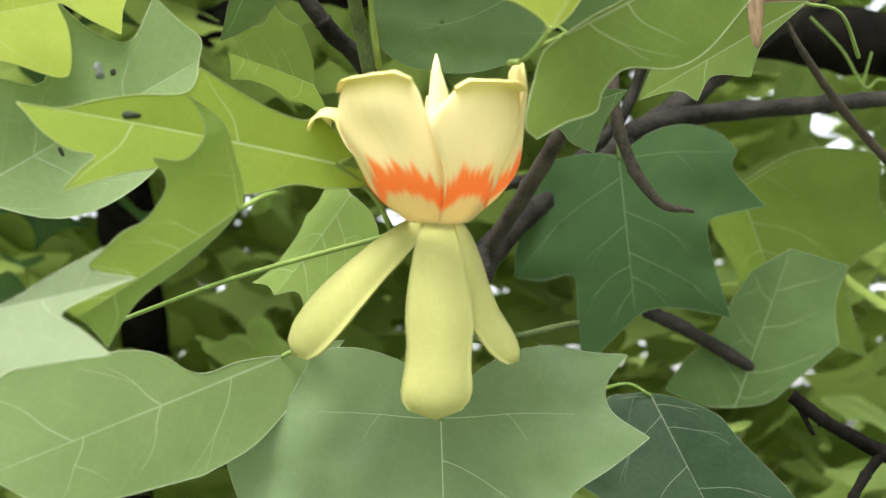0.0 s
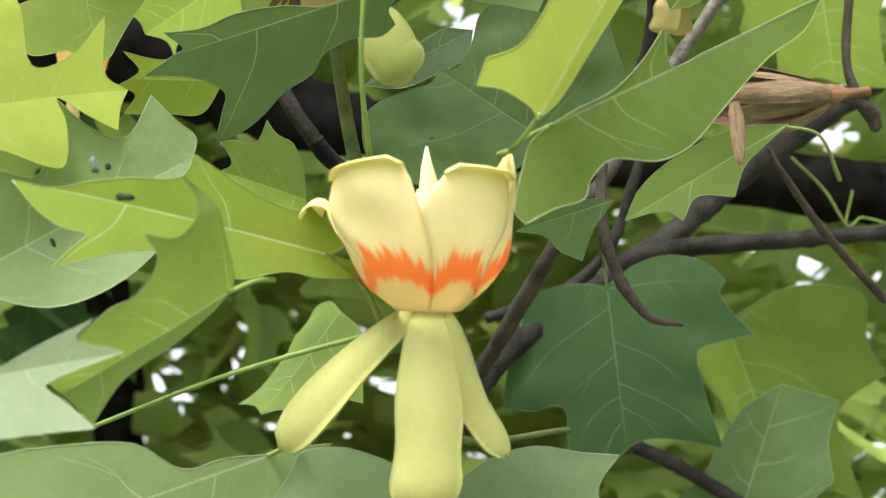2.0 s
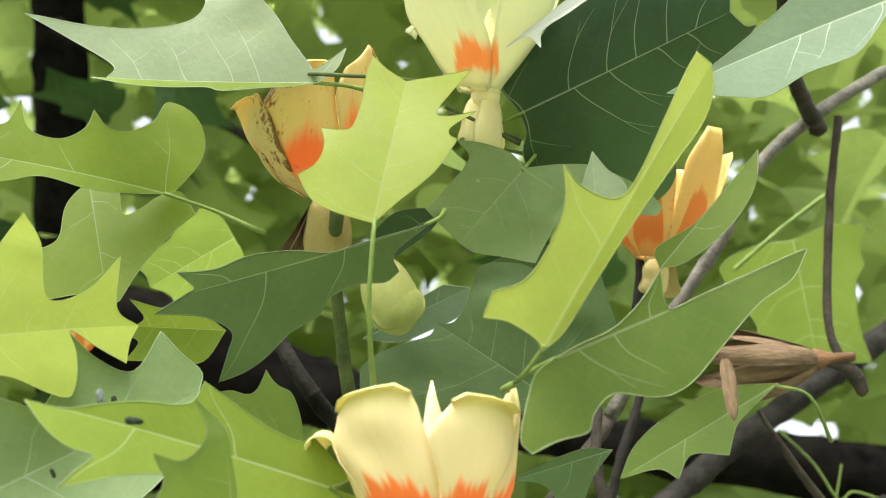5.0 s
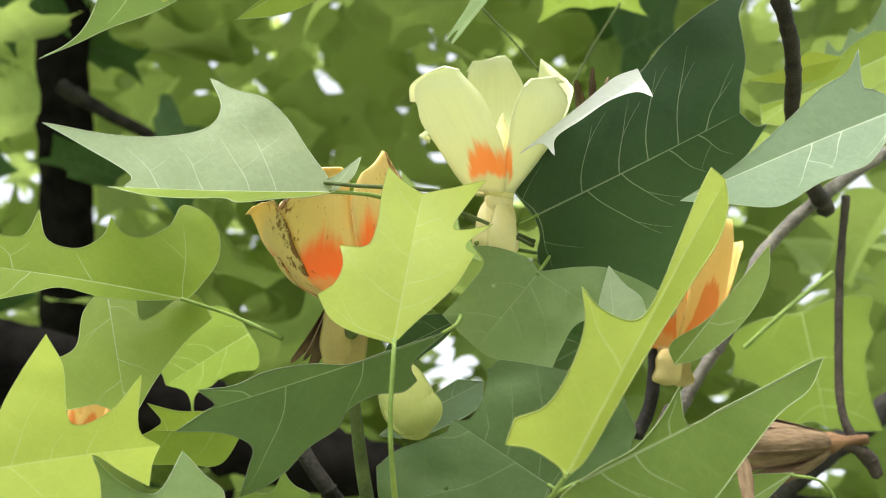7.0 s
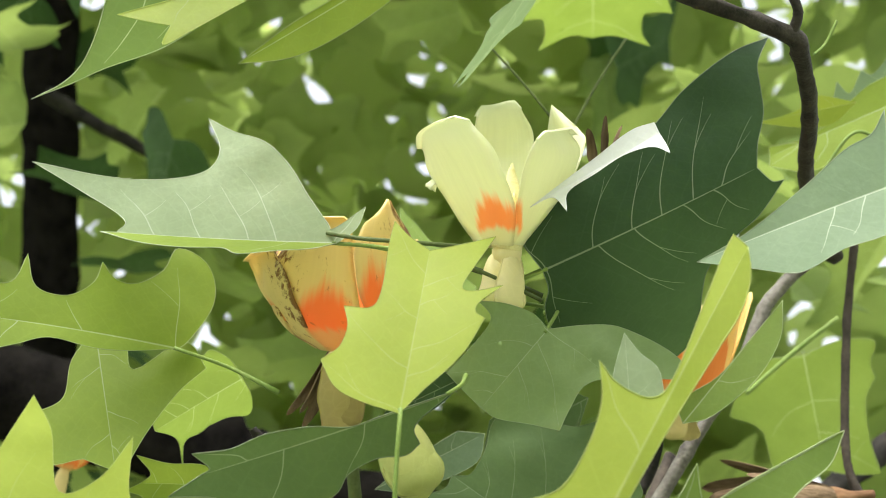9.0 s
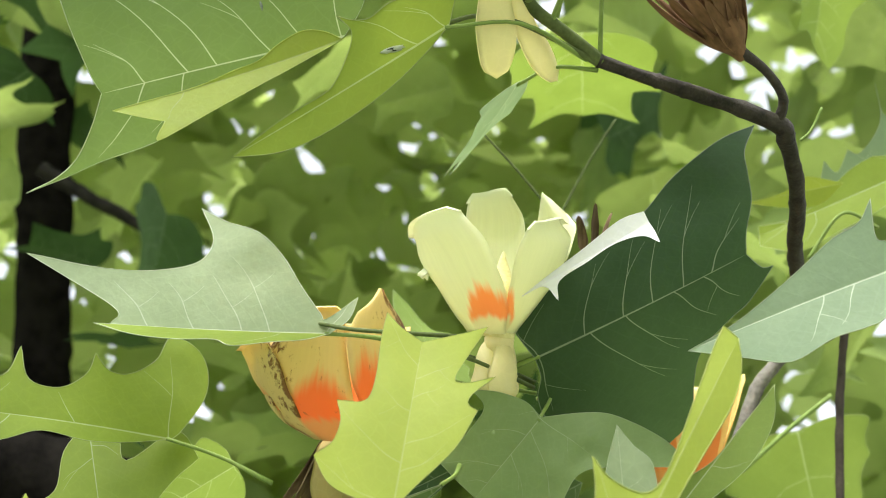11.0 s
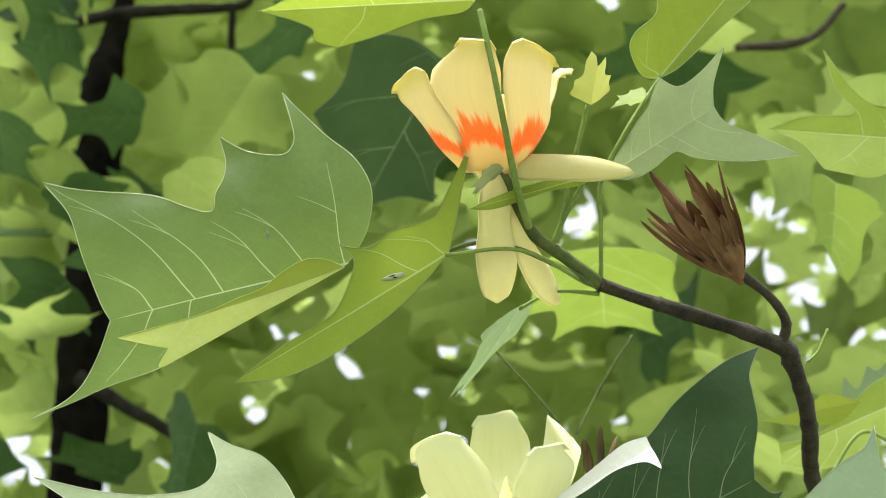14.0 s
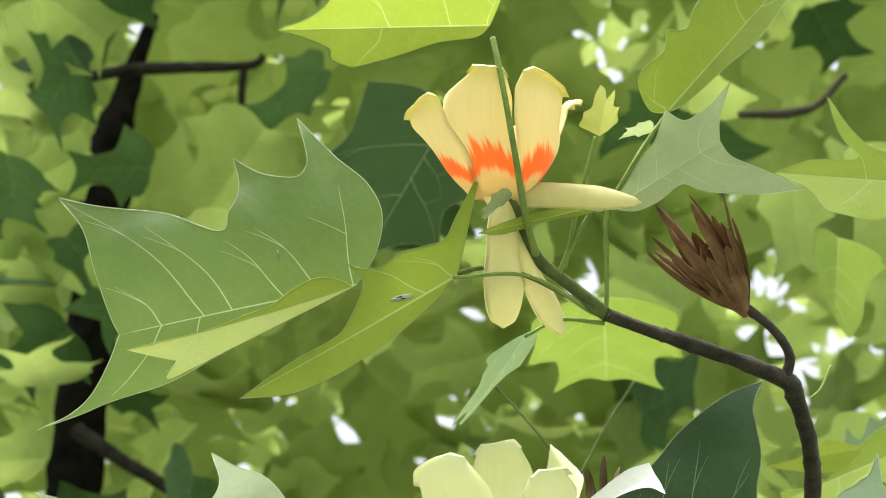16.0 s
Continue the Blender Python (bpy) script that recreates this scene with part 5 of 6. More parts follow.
leaf(shoot_e, "yellow-green leaf standing behind the stem", LEAF_LIT, pose(0.2787, 0.4629, 2.0317, -142.4, -76.5, -158.4), 0.0983, (0.1, 0.15), 0, 0, 0, 1.0,
     [(0.138, 0.323), (0.17, 0.555), (0.193, 0.825), (0.06, 1.02, 1)], [(0.125, 0.2), (0.162, 0.274, 1), (0.141, 0.415), (0.038, 0.663), (0.017, 0.806), (0.054, 0.986, 1)])
leaf(shoot_e, "ragged grey-green leaf behind the stem", LEAF_BLUE, pose(0.2952, 0.4907, 2.0552, 176.1, -53.8, -112.9), 0.0625, (0.1, 0.1), 0, 0, 0, 1.0,
     [(0.148, 0.481), (0.082, 0.765)], [(0.6, 0.088), (0.499, 0.313), (0.797, 0.335, 1), (0.459, 0.363), (0.222, 0.585), (0.274, 0.688, 1), (0.092, 0.822), (0.221, 0.911, 1)])
leaf(shoot_d, "narrow folded leaf hanging by a thread-like stalk", LEAF_BLUE, pose(0.0423, 0.3436, 1.9639, -33.1, -45.0, 54.6), 0.0563, (0.08, 0.06), -0.10, 0.18, 0.14, 0.89,
     lobed((0.51, 0.18), (0.44, 0.31), (0.30, 0.57), (0.23, 0.84), 0.03), lobed((0.42, 0.11), (0.51, 0.37), (0.30, 0.57), (0.34, 1.03), 0.03), stalk=(0.0741, 0.3395, 1.9674))
leaf(shoot_c, "mid green leaf behind the pale flower", LEAF_MID, pose(0.0162, 0.5223, 1.9333, 57.5, 8.0, 30.7), 0.0630, (0.05, 0.07), -0.09, 0.20, -0.08, 0.86,
     lobed((0.42, 0.11), (0.40, 0.25), (0.30, 0.57), (0.29, 1.08), 0.03), lobed((0.42, 0.11), (0.45, 0.43), (0.30, 0.57), (0.32, 0.88), 0.03))
leaf(shoot_e, "green leaf hanging behind the grey branch", LEAF_MID, pose(0.2525, 0.6614, 1.9756, -24.8, -9.4, -17.5), 0.1155, (0.20, 0.20), 0.04, -0.05, -0.02, 0.86,
     lobed((0.42, 0.11), (0.47, 0.38), (0.30, 0.57), (0.27, 0.90), 0.03), lobed((0.42, 0.11), (0.39, 0.36), (0.30, 0.57), (0.33, 1.06), 0.03))
leaf(shoot_a, "green leaf behind the folded ones", LEAF_MID, pose(-0.0395, 0.5056, 1.7641, 32.4, 32.8, 82.6), 0.0581, (0.22, 0.22), 0.07, -0.10, -0.02, 0.86,
     lobed((0.42, 0.11), (0.54, 0.38), (0.30, 0.57), (0.25, 0.84), 0.03), lobed((0.42, 0.11), (0.40, 0.43), (0.30, 0.57), (0.39, 1.01), 0.03))
leaf(shoot_a, "mid green leaf low behind the flower stalk", LEAF_MID, pose(-0.0271, 0.5490, 1.7258, -105.9, 36.8, -52.7), 0.0696, (0.23, 0.24), 0.11, -0.15, 0.04, 0.86,
     lobed((0.42, 0.11), (0.45, 0.37), (0.30, 0.57), (0.42, 0.97), 0.03), lobed((0.42, 0.11), (0.56, 0.35), (0.30, 0.57), (0.34, 0.83), 0.03))
leaf(shoot_c, "sharply toothed young leaf in shade", LEAF_MID, pose(-0.0772, 0.5009, 1.8693, -31.3, 16.5, 69.4), 0.0529, (0.12, 0.11), -0.11, -0.09, -0.04, 0.86,
     lobed((0.42, 0.11), (0.45, 0.33), (0.30, 0.57), (0.39, 0.94), 0.03), lobed((0.42, 0.11), (0.28, 0.46), (0.30, 0.57), (0.55, 0.85), 0.03))
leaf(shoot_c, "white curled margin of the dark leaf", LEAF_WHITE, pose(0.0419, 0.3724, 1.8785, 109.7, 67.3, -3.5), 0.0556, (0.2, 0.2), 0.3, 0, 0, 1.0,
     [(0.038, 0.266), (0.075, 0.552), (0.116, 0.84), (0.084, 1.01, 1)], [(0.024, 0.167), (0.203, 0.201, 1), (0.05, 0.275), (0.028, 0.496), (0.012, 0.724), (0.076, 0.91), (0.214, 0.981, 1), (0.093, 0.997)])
leaf(shoot_d, "tiny young leaf on the stalk beside the flower", LEAF_LIT, pose(0.0883, 0.2699, 2.0096, 28.6, -76.7, 36.6), 0.0143, (0.11, 0.11), -0.05, 0.06, 0.00, 0.87,
     lobed((0.42, 0.11), (0.51, 0.39), (0.30, 0.57), (0.36, 0.98), 0.03), lobed((0.42, 0.11), (0.47, 0.46), (0.30, 0.57), (0.39, 0.86), 0.03))


leaf(shoot_d, "turned-up yellow-green margin of the large leaf", LEAF_YOUNG, pose(-0.0275, 0.3070, 1.9471, -128.6, -67.8, -153.2), 0.0872, (0.1, 0.25), 0, 0.2, 0, 1.0,
     [(0.017, 0.087), (0.053, 0.247), (0.095, 0.431), (0.143, 0.611), (0.181, 0.737), (0.212, 0.86), (0.126, 0.808, 1), (0.078, 0.885)], [(0.062, 0.062), (0.097, 0.15), (0.076, 0.263), (0.034, 0.364), (0.026, 0.478), (0.011, 0.586), (0.004, 0.693), (0.004, 0.854)], wave=0.08)
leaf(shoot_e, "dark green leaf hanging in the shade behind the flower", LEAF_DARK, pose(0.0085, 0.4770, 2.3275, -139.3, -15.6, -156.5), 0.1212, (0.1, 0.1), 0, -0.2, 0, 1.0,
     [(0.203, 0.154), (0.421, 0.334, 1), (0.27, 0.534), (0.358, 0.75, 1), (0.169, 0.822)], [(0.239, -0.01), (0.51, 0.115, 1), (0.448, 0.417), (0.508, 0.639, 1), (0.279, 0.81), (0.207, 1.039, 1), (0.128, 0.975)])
leaf(shoot_b, "pale blue-green leaf hanging behind the bud", LEAF_BLUE, pose(-0.0150, 0.4997, 1.8158, 126.9, 53.2, 41.1), 0.0555, (0.1, 0.1), 0, 0, 0, 1.0,
     [(0.053, 0.256), (0.093, 0.507), (0.118, 0.804, 1)], [(0.151, 0.255), (0.179, 0.499), (0.172, 0.842)])
# this lobe's shade is put into its darker leaf colour
leaf(shoot_c, "shaded lobe of a drooping leaf", LEAF_DARK, pose(0.0193, 0.4103, 1.8259, -141.9, -50.9, -134.5), 0.0345, (0.2, 0.2), 0, 0, 0, 1.0,
     [(0.127, 0.266), (0.184, 0.534), (0.202, 0.784)], [(0.154, 0.204), (0.244, 0.504), (0.16, 0.785)])
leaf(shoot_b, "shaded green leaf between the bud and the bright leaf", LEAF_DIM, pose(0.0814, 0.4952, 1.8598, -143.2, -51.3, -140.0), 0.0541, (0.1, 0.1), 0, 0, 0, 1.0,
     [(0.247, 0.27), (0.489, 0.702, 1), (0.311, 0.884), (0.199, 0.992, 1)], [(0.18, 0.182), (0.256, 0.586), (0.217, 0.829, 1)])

# ---- flowers ----
def tulip_flower(label, m, sep_mat, sepals, pist):
    f = thing("tulip_tree_flower", label, "flower", "tulip tree flowers")
    f.matrix_basis = m
    receptacle(f, sep_mat)
    for p in sepals:
        sepal(f, sep_mat, *p)
    if pist:
        pistil(f, pist)
        for k in range(11):
            stamen(f, k * 33 + 10, pist * (0.74 + 0.07 * math.sin(k * 2.3)), 0.009)
    return f


# sepals: turn, drop, length, width, sag, spin; petals: cup, edges, slant, lip, off
low_flower = tulip_flower("open cream-yellow flower with an orange flame band", pose(0.0137, 0.3781, 1.6823, 17, 0, 0), SEPAL,
    [(-91, 86, 0.062, 0.0225, 4, 0, 0.9, '', 0.0022, 0.95), (178, 46, 0.061, 0.0185, 16, -42, 0.9, '', 0.0020, 0.85, 0.80), (2, 64, 0.051, 0.0190, -34, 42, 0.9, '', 0.0020, 0.35, 0.30)], 0.049)
cup = [(-0.0004, 0.0000, 0.0074), (0.0035, -0.0003, 0.0143), (0.0072, -0.0004, 0.0188), (0.0155, 0.0004, 0.0239), (0.0248, -0.0008, 0.0264), (0.0341, -0.0024, 0.0285), (0.0433, -0.0019, 0.0279), (0.0498, -0.0015, 0.0277)]
petal(low_flower, PETAL, cup, [(0.0002, -90, 9), (0.0074, -64, 6), (0.0172, -65, 3), (0.0318, -90, -1), (0.0398, -90, -6), (0.0438, -70, -11)], 0.0036, 0.0010, 0.0004, seed=0)
petal(low_flower, PETAL, cup, [(-0.0001, 0, 90), (0.0068, 6, 51), (0.0163, 4, 46), (0.0307, -1, 71), (0.0382, 8, 72), (0.0422, 14, 70)], -0.001, 0.0012, 0.0012, seed=1)
petal(low_flower, PETAL, cup, [(-0.0003, 48, 100), (0.0068, 41, 130), (0.0169, 44, 135), (0.0308, 63, 125), (0.0335, 71, 118), (0.0482, 73, 110)], 0.0, 0.0, 0.0008, seed=2)
petal(low_flower, PETAL, cup, [(-0.0000, -140, -90), (0.0074, -140, -64), (0.0177, -130, -64), (0.0247, -125, -75), (0.0306, -118, -78)], 0.0, 0.0042, 0.0, hook=190, seed=3)
petal(low_flower, PETAL, cup, [(-0.0004, 125, 185), (0.0070, 122, 190), (0.0177, 120, 190), (0.0331, 130, 180)], 0.0, 0.0, -0.001, seed=4)
petal(low_flower, PETAL, cup, [(-0.0004, 175, 235), (0.0070, 172, 240), (0.0177, 175, 240), (0.0340, 185, 225)], 0.0, 0.0, 0.0, seed=5)
old_flower = tulip_flower("withering flower with browned yellow petals and orange blaze", pose(-0.0283, 0.4399, 1.8540, 30, 3, 0) @ Matrix.Diagonal((1.05, 1.05, 1.05, 1)), SEPAL_OLD,
    [(-95, 88, 0.036, 0.0175, 6, 0, 0.9, '', 0.002, 0.5, 0.7), (-72, 86, 0.032, 0.015, 4, 20)], 0.0)
cup = [(-0.0027, 0.0030, 0.0084), (0.0013, 0.0011, 0.0191), (0.0090, -0.0008, 0.0250), (0.0213, -0.0031, 0.0289), (0.0347, -0.0047, 0.0303), (0.0460, -0.0049, 0.0304), (0.0573, -0.0050, 0.0287)]
petal(old_flower, PETAL_OLD, cup, [(-0.0021, -90, 32), (0.0024, -90, 37), (0.0120, -90, 18), (0.0249, -57, 15), (0.0377, -39, 13), (0.0470, -34, 12)], 0.002, 0.0008, 0.0004, flame=-0.22, seed=0)
petal(old_flower, PETAL_OLD, cup, [(-0.0009, 20, 80), (0.0073, 27, 85), (0.0203, 16, 85), (0.0376, 13, 80), (0.0479, 19, 61), (0.0566, 37, 45)], 0.0, 0.0, 0.0010, flame=0.30, seed=1)
petal(old_flower, PETAL_OLD, cup, [(-0.0017, -120, -90), (0.0061, -125, -64), (0.0194, -115, -58), (0.0294, -100, -53), (0.0344, -90, -50)], -0.003, 0.0007, 0.0014, hook=90, seed=2)
petal(old_flower, PETAL_OLD, cup, [(-0.0005, 70, 140), (0.0121, 75, 150), (0.0327, 80, 145), (0.0441, 90, 130)], 0.0, 0.0, -0.001, seed=3)
petal(old_flower, PETAL_OLD, cup, [(-0.0008, 130, 200), (0.0118, 130, 205), (0.0330, 135, 200), (0.0450, 140, 185)], 0.0, 0.0, 0.0, seed=4)
petal(old_flower, PETAL_OLD, cup, [(-0.0008, 190, 250), (0.0119, 190, 255), (0.0329, 195, 250), (0.0400, 200, 240)], 0.0, 0.0, -0.0005, seed=5)
flare = [(-0.0027, 0.0030, 0.0084), (0.0060, -0.0010, 0.0222), (0.0180, -0.0030, 0.0285), (0.0300, -0.0042, 0.0312), (0.0400, -0.0050, 0.0335)]
petal(old_flower, PETAL_OLD, flare, [(-0.0015, -98, -36), (0.0090, -92, -32), (0.0220, -82, -34), (0.0330, -72, -42)], 0.0030, 0.0014, 0.0010, hook=120, flame=0.2, seed=7)
for turn, drop, length in ((172, 58, 0.034), (186, 66, 0.030), (160, 70, 0.036), (178, 78, 0.026)):
    sepal(old_flower, HUSK, turn, drop, length, 0.0065, -20, 30, 0.9, "torn brown bract", 0.0008, 0.3, 0.3)
pale_flower = tulip_flower("half-open greenish white flower with an orange patch", pose(0.0354, 0.399, 1.8745, 34, 3, 0), SEPAL_PALE,
    [(-70, 84, 0.024, 0.0120, 6), (20, 82, 0.022, 0.011, 6, 40), (190, 82, 0.020, 0.010, 6, -40)], 0.034)
cup = [(0.0030, -0.0028, 0.0079), (0.0070, -0.0036, 0.0118), (0.0160, -0.0039, 0.0183), (0.0272, -0.0037, 0.0254), (0.0384, -0.0041, 0.0306), (0.0497, -0.0038, 0.0330), (0.0609, -0.0034, 0.0330)]
petal(pale_flower, PETAL_GREEN, cup, [(0.0034, -90, 29), (0.0080, -90, 23), (0.0177, -90, 13), (0.0283, -90, -2), (0.0367, -90, -10), (0.0461, -90, -28)], 0.0095, 0.0009, 0.0010, flame=-0.28, seed=0)
petal(pale_flower, PETAL_GREEN, cup, [(0.0039, 13, 90), (0.0099, 23, 90), (0.0167, 14, 90), (0.0300, 11, 90), (0.0388, 13, 90), (0.0471, 17, 48)], 0.0040, 0.0011, 0.0002, flame=0.62, seed=1)
petal(pale_flower, PETAL_GREEN, cup, [(0.0047, 121, 214), (0.0185, 138, 209), (0.0327, 146, 208), (0.0519, 156, 203), (0.0619, 167, 203)], -0.0050, 0.0010, -0.0015, flame=1.5, seed=2)
petal(pale_flower, PETAL_GREEN, cup, [(0.0052, 90, 155), (0.0193, 90, 145), (0.0382, 90, 147), (0.0524, 104, 146), (0.0610, 133, 145)], 0.0060, 0.0, 0.0, flame=1.5, seed=3)
petal(pale_flower, PETAL_GREEN, cup, [(0.0020, -130, -60), (0.0123, -125, -65), (0.0213, -112, -72), (0.0247, -105, -78)], 0.0, 0.0030, 0.0, hook=190, seed=4)
petal(pale_flower, PETAL_GREEN, cup, [(0.0019, 190, 240), (0.0169, 190, 245), (0.0357, 200, 240)], 0.0, 0.0, -0.001, seed=5)
petal(pale_flower, PETAL_GREEN, cup, [(0.0020, 60, 120), (0.0168, 60, 125), (0.0325, 65, 115)], 0.0, 0.0, -0.001, seed=6)
top_flower = tulip_flower("open yellow flower with vivid orange band at the top", pose(0.027, 0.294, 1.9924, 50, 2, 0), SEPAL_PALE,
    [(-4, 0, 0.054, 0.012, 8, 60, 1.2, '', 0.0022, 0.25, 0.25), (-52, 83, 0.054, 0.0190, -4, 0, 1.0, '', 0.0022, 0.7, 0.72), (22, 60, 0.064, 0.0185, -34, 50, 1.0, '', 0.0020, 0.85, 0.7)], 0.034)
cup = [(-0.0019, -0.0008, 0.0089), (0.0021, -0.0012, 0.0143), (0.0070, -0.0013, 0.0185), (0.0181, -0.0015, 0.0242), (0.0292, -0.0027, 0.0271), (0.0403, -0.0039, 0.0287), (0.0514, -0.0042, 0.0295)]
petal(top_flower, PETAL, cup, [(-0.0019, -49, 90), (0.0043, -32, 35), (0.0145, -33, 18), (0.0269, -48, 12), (0.0362, -44, 13), (0.0457, -20, 8)], -0.001, 0.0011, 0.0012, seed=0)
petal(top_flower, PETAL, cup, [(-0.0024, 45, 80), (0.0053, 33, 90), (0.0160, 18, 90), (0.0283, 13, 67), (0.0391, 14, 74), (0.0451, 20, 72)], -0.0060, 0.0011, 0.0004, seed=1)
wide_cup = [(-0.0019, -0.0008, 0.0089), (0.0021, -0.0012, 0.0143), (0.0070, -0.0013, 0.0190), (0.0181, -0.0024, 0.0262), (0.0292, -0.0036, 0.0318), (0.0403, -0.0046, 0.0360)]
petal(top_flower, PETAL, wide_cup, [(-0.0026, -110, -31), (0.0039, -110, -23), (0.0147, -105, -28), (0.0242, -95, -42), (0.0320, -84, -45)], 0.0075, 0.0016, 0.0004, hook=120, seed=2)
petal(top_flower, PETAL, cup, [(-0.0029, 70, 135), (0.0061, 72, 135), (0.0220, 78, 130), (0.0330, 80, 115), (0.0363, 84, 108)], 0.0, 0.0040, 0.0, hook=110, seed=3)
petal(top_flower, PETAL, cup, [(-0.0028, 125, 190), (0.0113, 125, 190), (0.0303, 130, 185)], 0.0, 0.0, -0.001, seed=4)
petal(top_flower, PETAL, cup, [(-0.0028, 180, 245), (0.0112, 180, 245), (0.0301, 185, 240)], 0.0, 0.0, 0.0, seed=5)
hidden_flower = tulip_flower("half-hidden orange withering flower among leaves", pose(0.1240, 0.5042, 1.8630, 25, 8, 0), SEPAL_OLD, [(-95, 86, 0.018, 0.014, 4), (20, 70, 0.018, 0.012, 4, -40)], 0)
cup = [(0.0, 0.0, 0.009), (0.004, 0.0, 0.016), (0.012, 0.0, 0.021), (0.030, 0.0, 0.025), (0.06, 0.0, 0.029)]
petal(hidden_flower, PETAL_FADED, cup, [(0, -60, 10), (0.02, -50, 5), (0.045, -45, 0), (0.060, -30, -15)], seed=3)
petal(hidden_flower, PETAL_FADED, cup, [(0, 0, 70), (0.02, 5, 62), (0.045, 10, 55), (0.062, 25, 45)], 0.0, 0.0, 0.001, seed=4)
petal(hidden_flower, PETAL_FADED, cup, [(0, 60, 130), (0.03, 62, 122), (0.056, 80, 105)], seed=5)
petal(hidden_flower, PETAL_FADED, cup, [(0, 120, 190), (0.03, 125, 185), (0.05, 140, 170)], seed=6)
petal(hidden_flower, PETAL_FADED, cup, [(0, 180, 250), (0.03, 185, 245), (0.05, 200, 230)], seed=7)
petal(hidden_flower, PETAL_FADED, cup, [(0, 240, 310), (0.03, 243, 300), (0.048, 255, 285)], 0.0, 0.002, seed=8)
far_flower = tulip_flower("small yellow flower far behind the leaves", pose(-0.2094, 0.7107, 1.9116, 25, 12, 0) @ Matrix.Diagonal((0.6, 0.6, 0.6, 1)), SEPAL_OLD, [(-95, 86, 0.045, 0.018, 4)], 0)
cup = [(0.0, 0.0, 0.009), (0.004, 0.0, 0.016), (0.012, 0.0, 0.021), (0.030, 0.0, 0.025), (0.06, 0.0, 0.029)]
petal(far_flower, PETAL_FADED, cup, [(0, -60, 5), (0.02, -55, 0), (0.045, -45, -10)], 0.004, 0.0012, seed=3)
petal(far_flower, PETAL_FADED, cup, [(0, -5, 65), (0.02, 0, 60), (0.046, 10, 50)], 0.0, 0.0012, 0.001, seed=4)
petal(far_flower, PETAL_FADED, cup, [(0, 60, 130), (0.03, 62, 122), (0.046, 75, 110)], seed=5)
petal(far_flower, PETAL_FADED, cup, [(0, 120, 190), (0.03, 125, 185), (0.044, 140, 170)], seed=6)
petal(far_flower, PETAL_FADED, cup, [(0, 180, 250), (0.03, 185, 245), (0.044, 200, 230)], seed=7)
petal(far_flower, PETAL_FADED, cup, [(0, 240, 310), (0.03, 243, 300), (0.045, 255, 285)], 0.0, 0.002, seed=8)

# the drooping green flower bud below the withering flower
bud = thing("flower_bud", "plump closed yellow-green flower bud hanging down", "flower bud")
bud.matrix_basis = pose(-0.0074, 0.4394, 1.8193, 0, -20, 0)
v, f = tube(glide([(0, 0, 0.004, 0.002), (0, 0, -0.002, 0.0075), (0, 0, -0.010, 0.0105), (0, 0, -0.020, 0.0112), (0, 0, -0.028, 0.0085), (0, 0, -0.0325, 0.0035), (0, 0, -0.0335, 0.0006)]), 20)
part("bud_scale", mesh_from("bud_scale", v, f, BUD), bud)
sepal(bud, BUD, -90, 92, 0.033, 0.022, 0, 0, 1.1)

# dry opened flowers of last season
dry = thing("dry_flower", "dry brown split flower husk on a bare twig", "dry flower")
dry.matrix_basis = pose(0.2154, 0.5636, 1.8405, 0, 84, 0)
for turn, drop, length, width, sag, spin in ((-90, 82, 0.070, 0.013, 18, 0), (180, 68, 0.058, 0.012, -6, 0), (150, 80, 0.066, 0.011, 22, 20), (30, 80, 0.068, 0.012, 20, -15), (0, 72, 0.050, 0.010, 26, 10), (90, 80, 0.062, 0.013, 14, 0), (-40, 84, 0.058, 0.009, 8, 25), (200, 76, 0.046, 0.008, 10, -30)):
    sepal(dry, HUSK, turn, drop, length, width, sag, spin, 0.7, thick=0.0009, broad=0.4, taper=0.45)
v, f = tube(glide([(0, 0, 0.020, 0.0026), (0, 0, 0.008, 0.0030), (0, 0, 0.0, 0.0060), (0, 0, -0.006, 0.0045)]), 10, 0.15)
part("receptacle", mesh_from("receptacle", v, f, HUSK_DARK), dry)
hang = thing("dry_husk_flap", "pale brown dry petal hanging straight down, placed to fit the camera's view", "dry petal")
# set nearer than the husk so the camera sees it before the leaf
hang.matrix_basis = pose(0.1460, 0.4968, 1.8056, 0, 0, 0)
sepal(hang, HUSK, -80, 88, 0.031, 0.0065, 10, 30, 0.5, thick=0.0005, broad=0.3, taper=0.45)

scrap = thing("dry_husk_flap", "torn brown withered stamens beside the pale flower", "dry petal")
scrap.matrix_basis = pose(0.0748, 0.3915, 1.9143, 30, 0, 0)
for turn, drop, length in ((-80, -86, 0.020), (-20, -74, 0.017), (200, -80, 0.015), (10, -58, 0.014)):
    sepal(scrap, HUSK, turn, drop, length, 0.0046, 20, 30, 0.8, thick=0.0006, broad=0.3, taper=0.3)

cone = thing("seed_cone", "dark brown open seed cup with ragged bracts on the stem", "seed cone")
cone.matrix_basis = pose(0.1289, 0.3295, 1.9724, 44, -58, 0)
for k in range(30):
    ring = k % 3
    sepal(cone, HUSK_DARK, k * 12.0 + 7 * ring, -70 - 6 * ring + 5 * math.sin(k * 2.1), 0.037 + 0.008 * math.sin(k * 1.7) + (0.012 if k % 11 == 4 else 0), 0.0058, -14 + 12 * math.sin(k * 3.1), 20 * math.sin(k * 5.3), 0.8, thick=0.0009, broad=0.3, taper=0.30)
v, f = tube(glide([(0, 0, -0.006, 0.0020), (0, 0, -0.001, 0.0040), (0, 0, 0.006, 0.0088), (0, 0, 0.012, 0.0100), (0, 0, 0.020, 0.0070), (0, 0, 0.028, 0.0012)]), 14, 0.12)
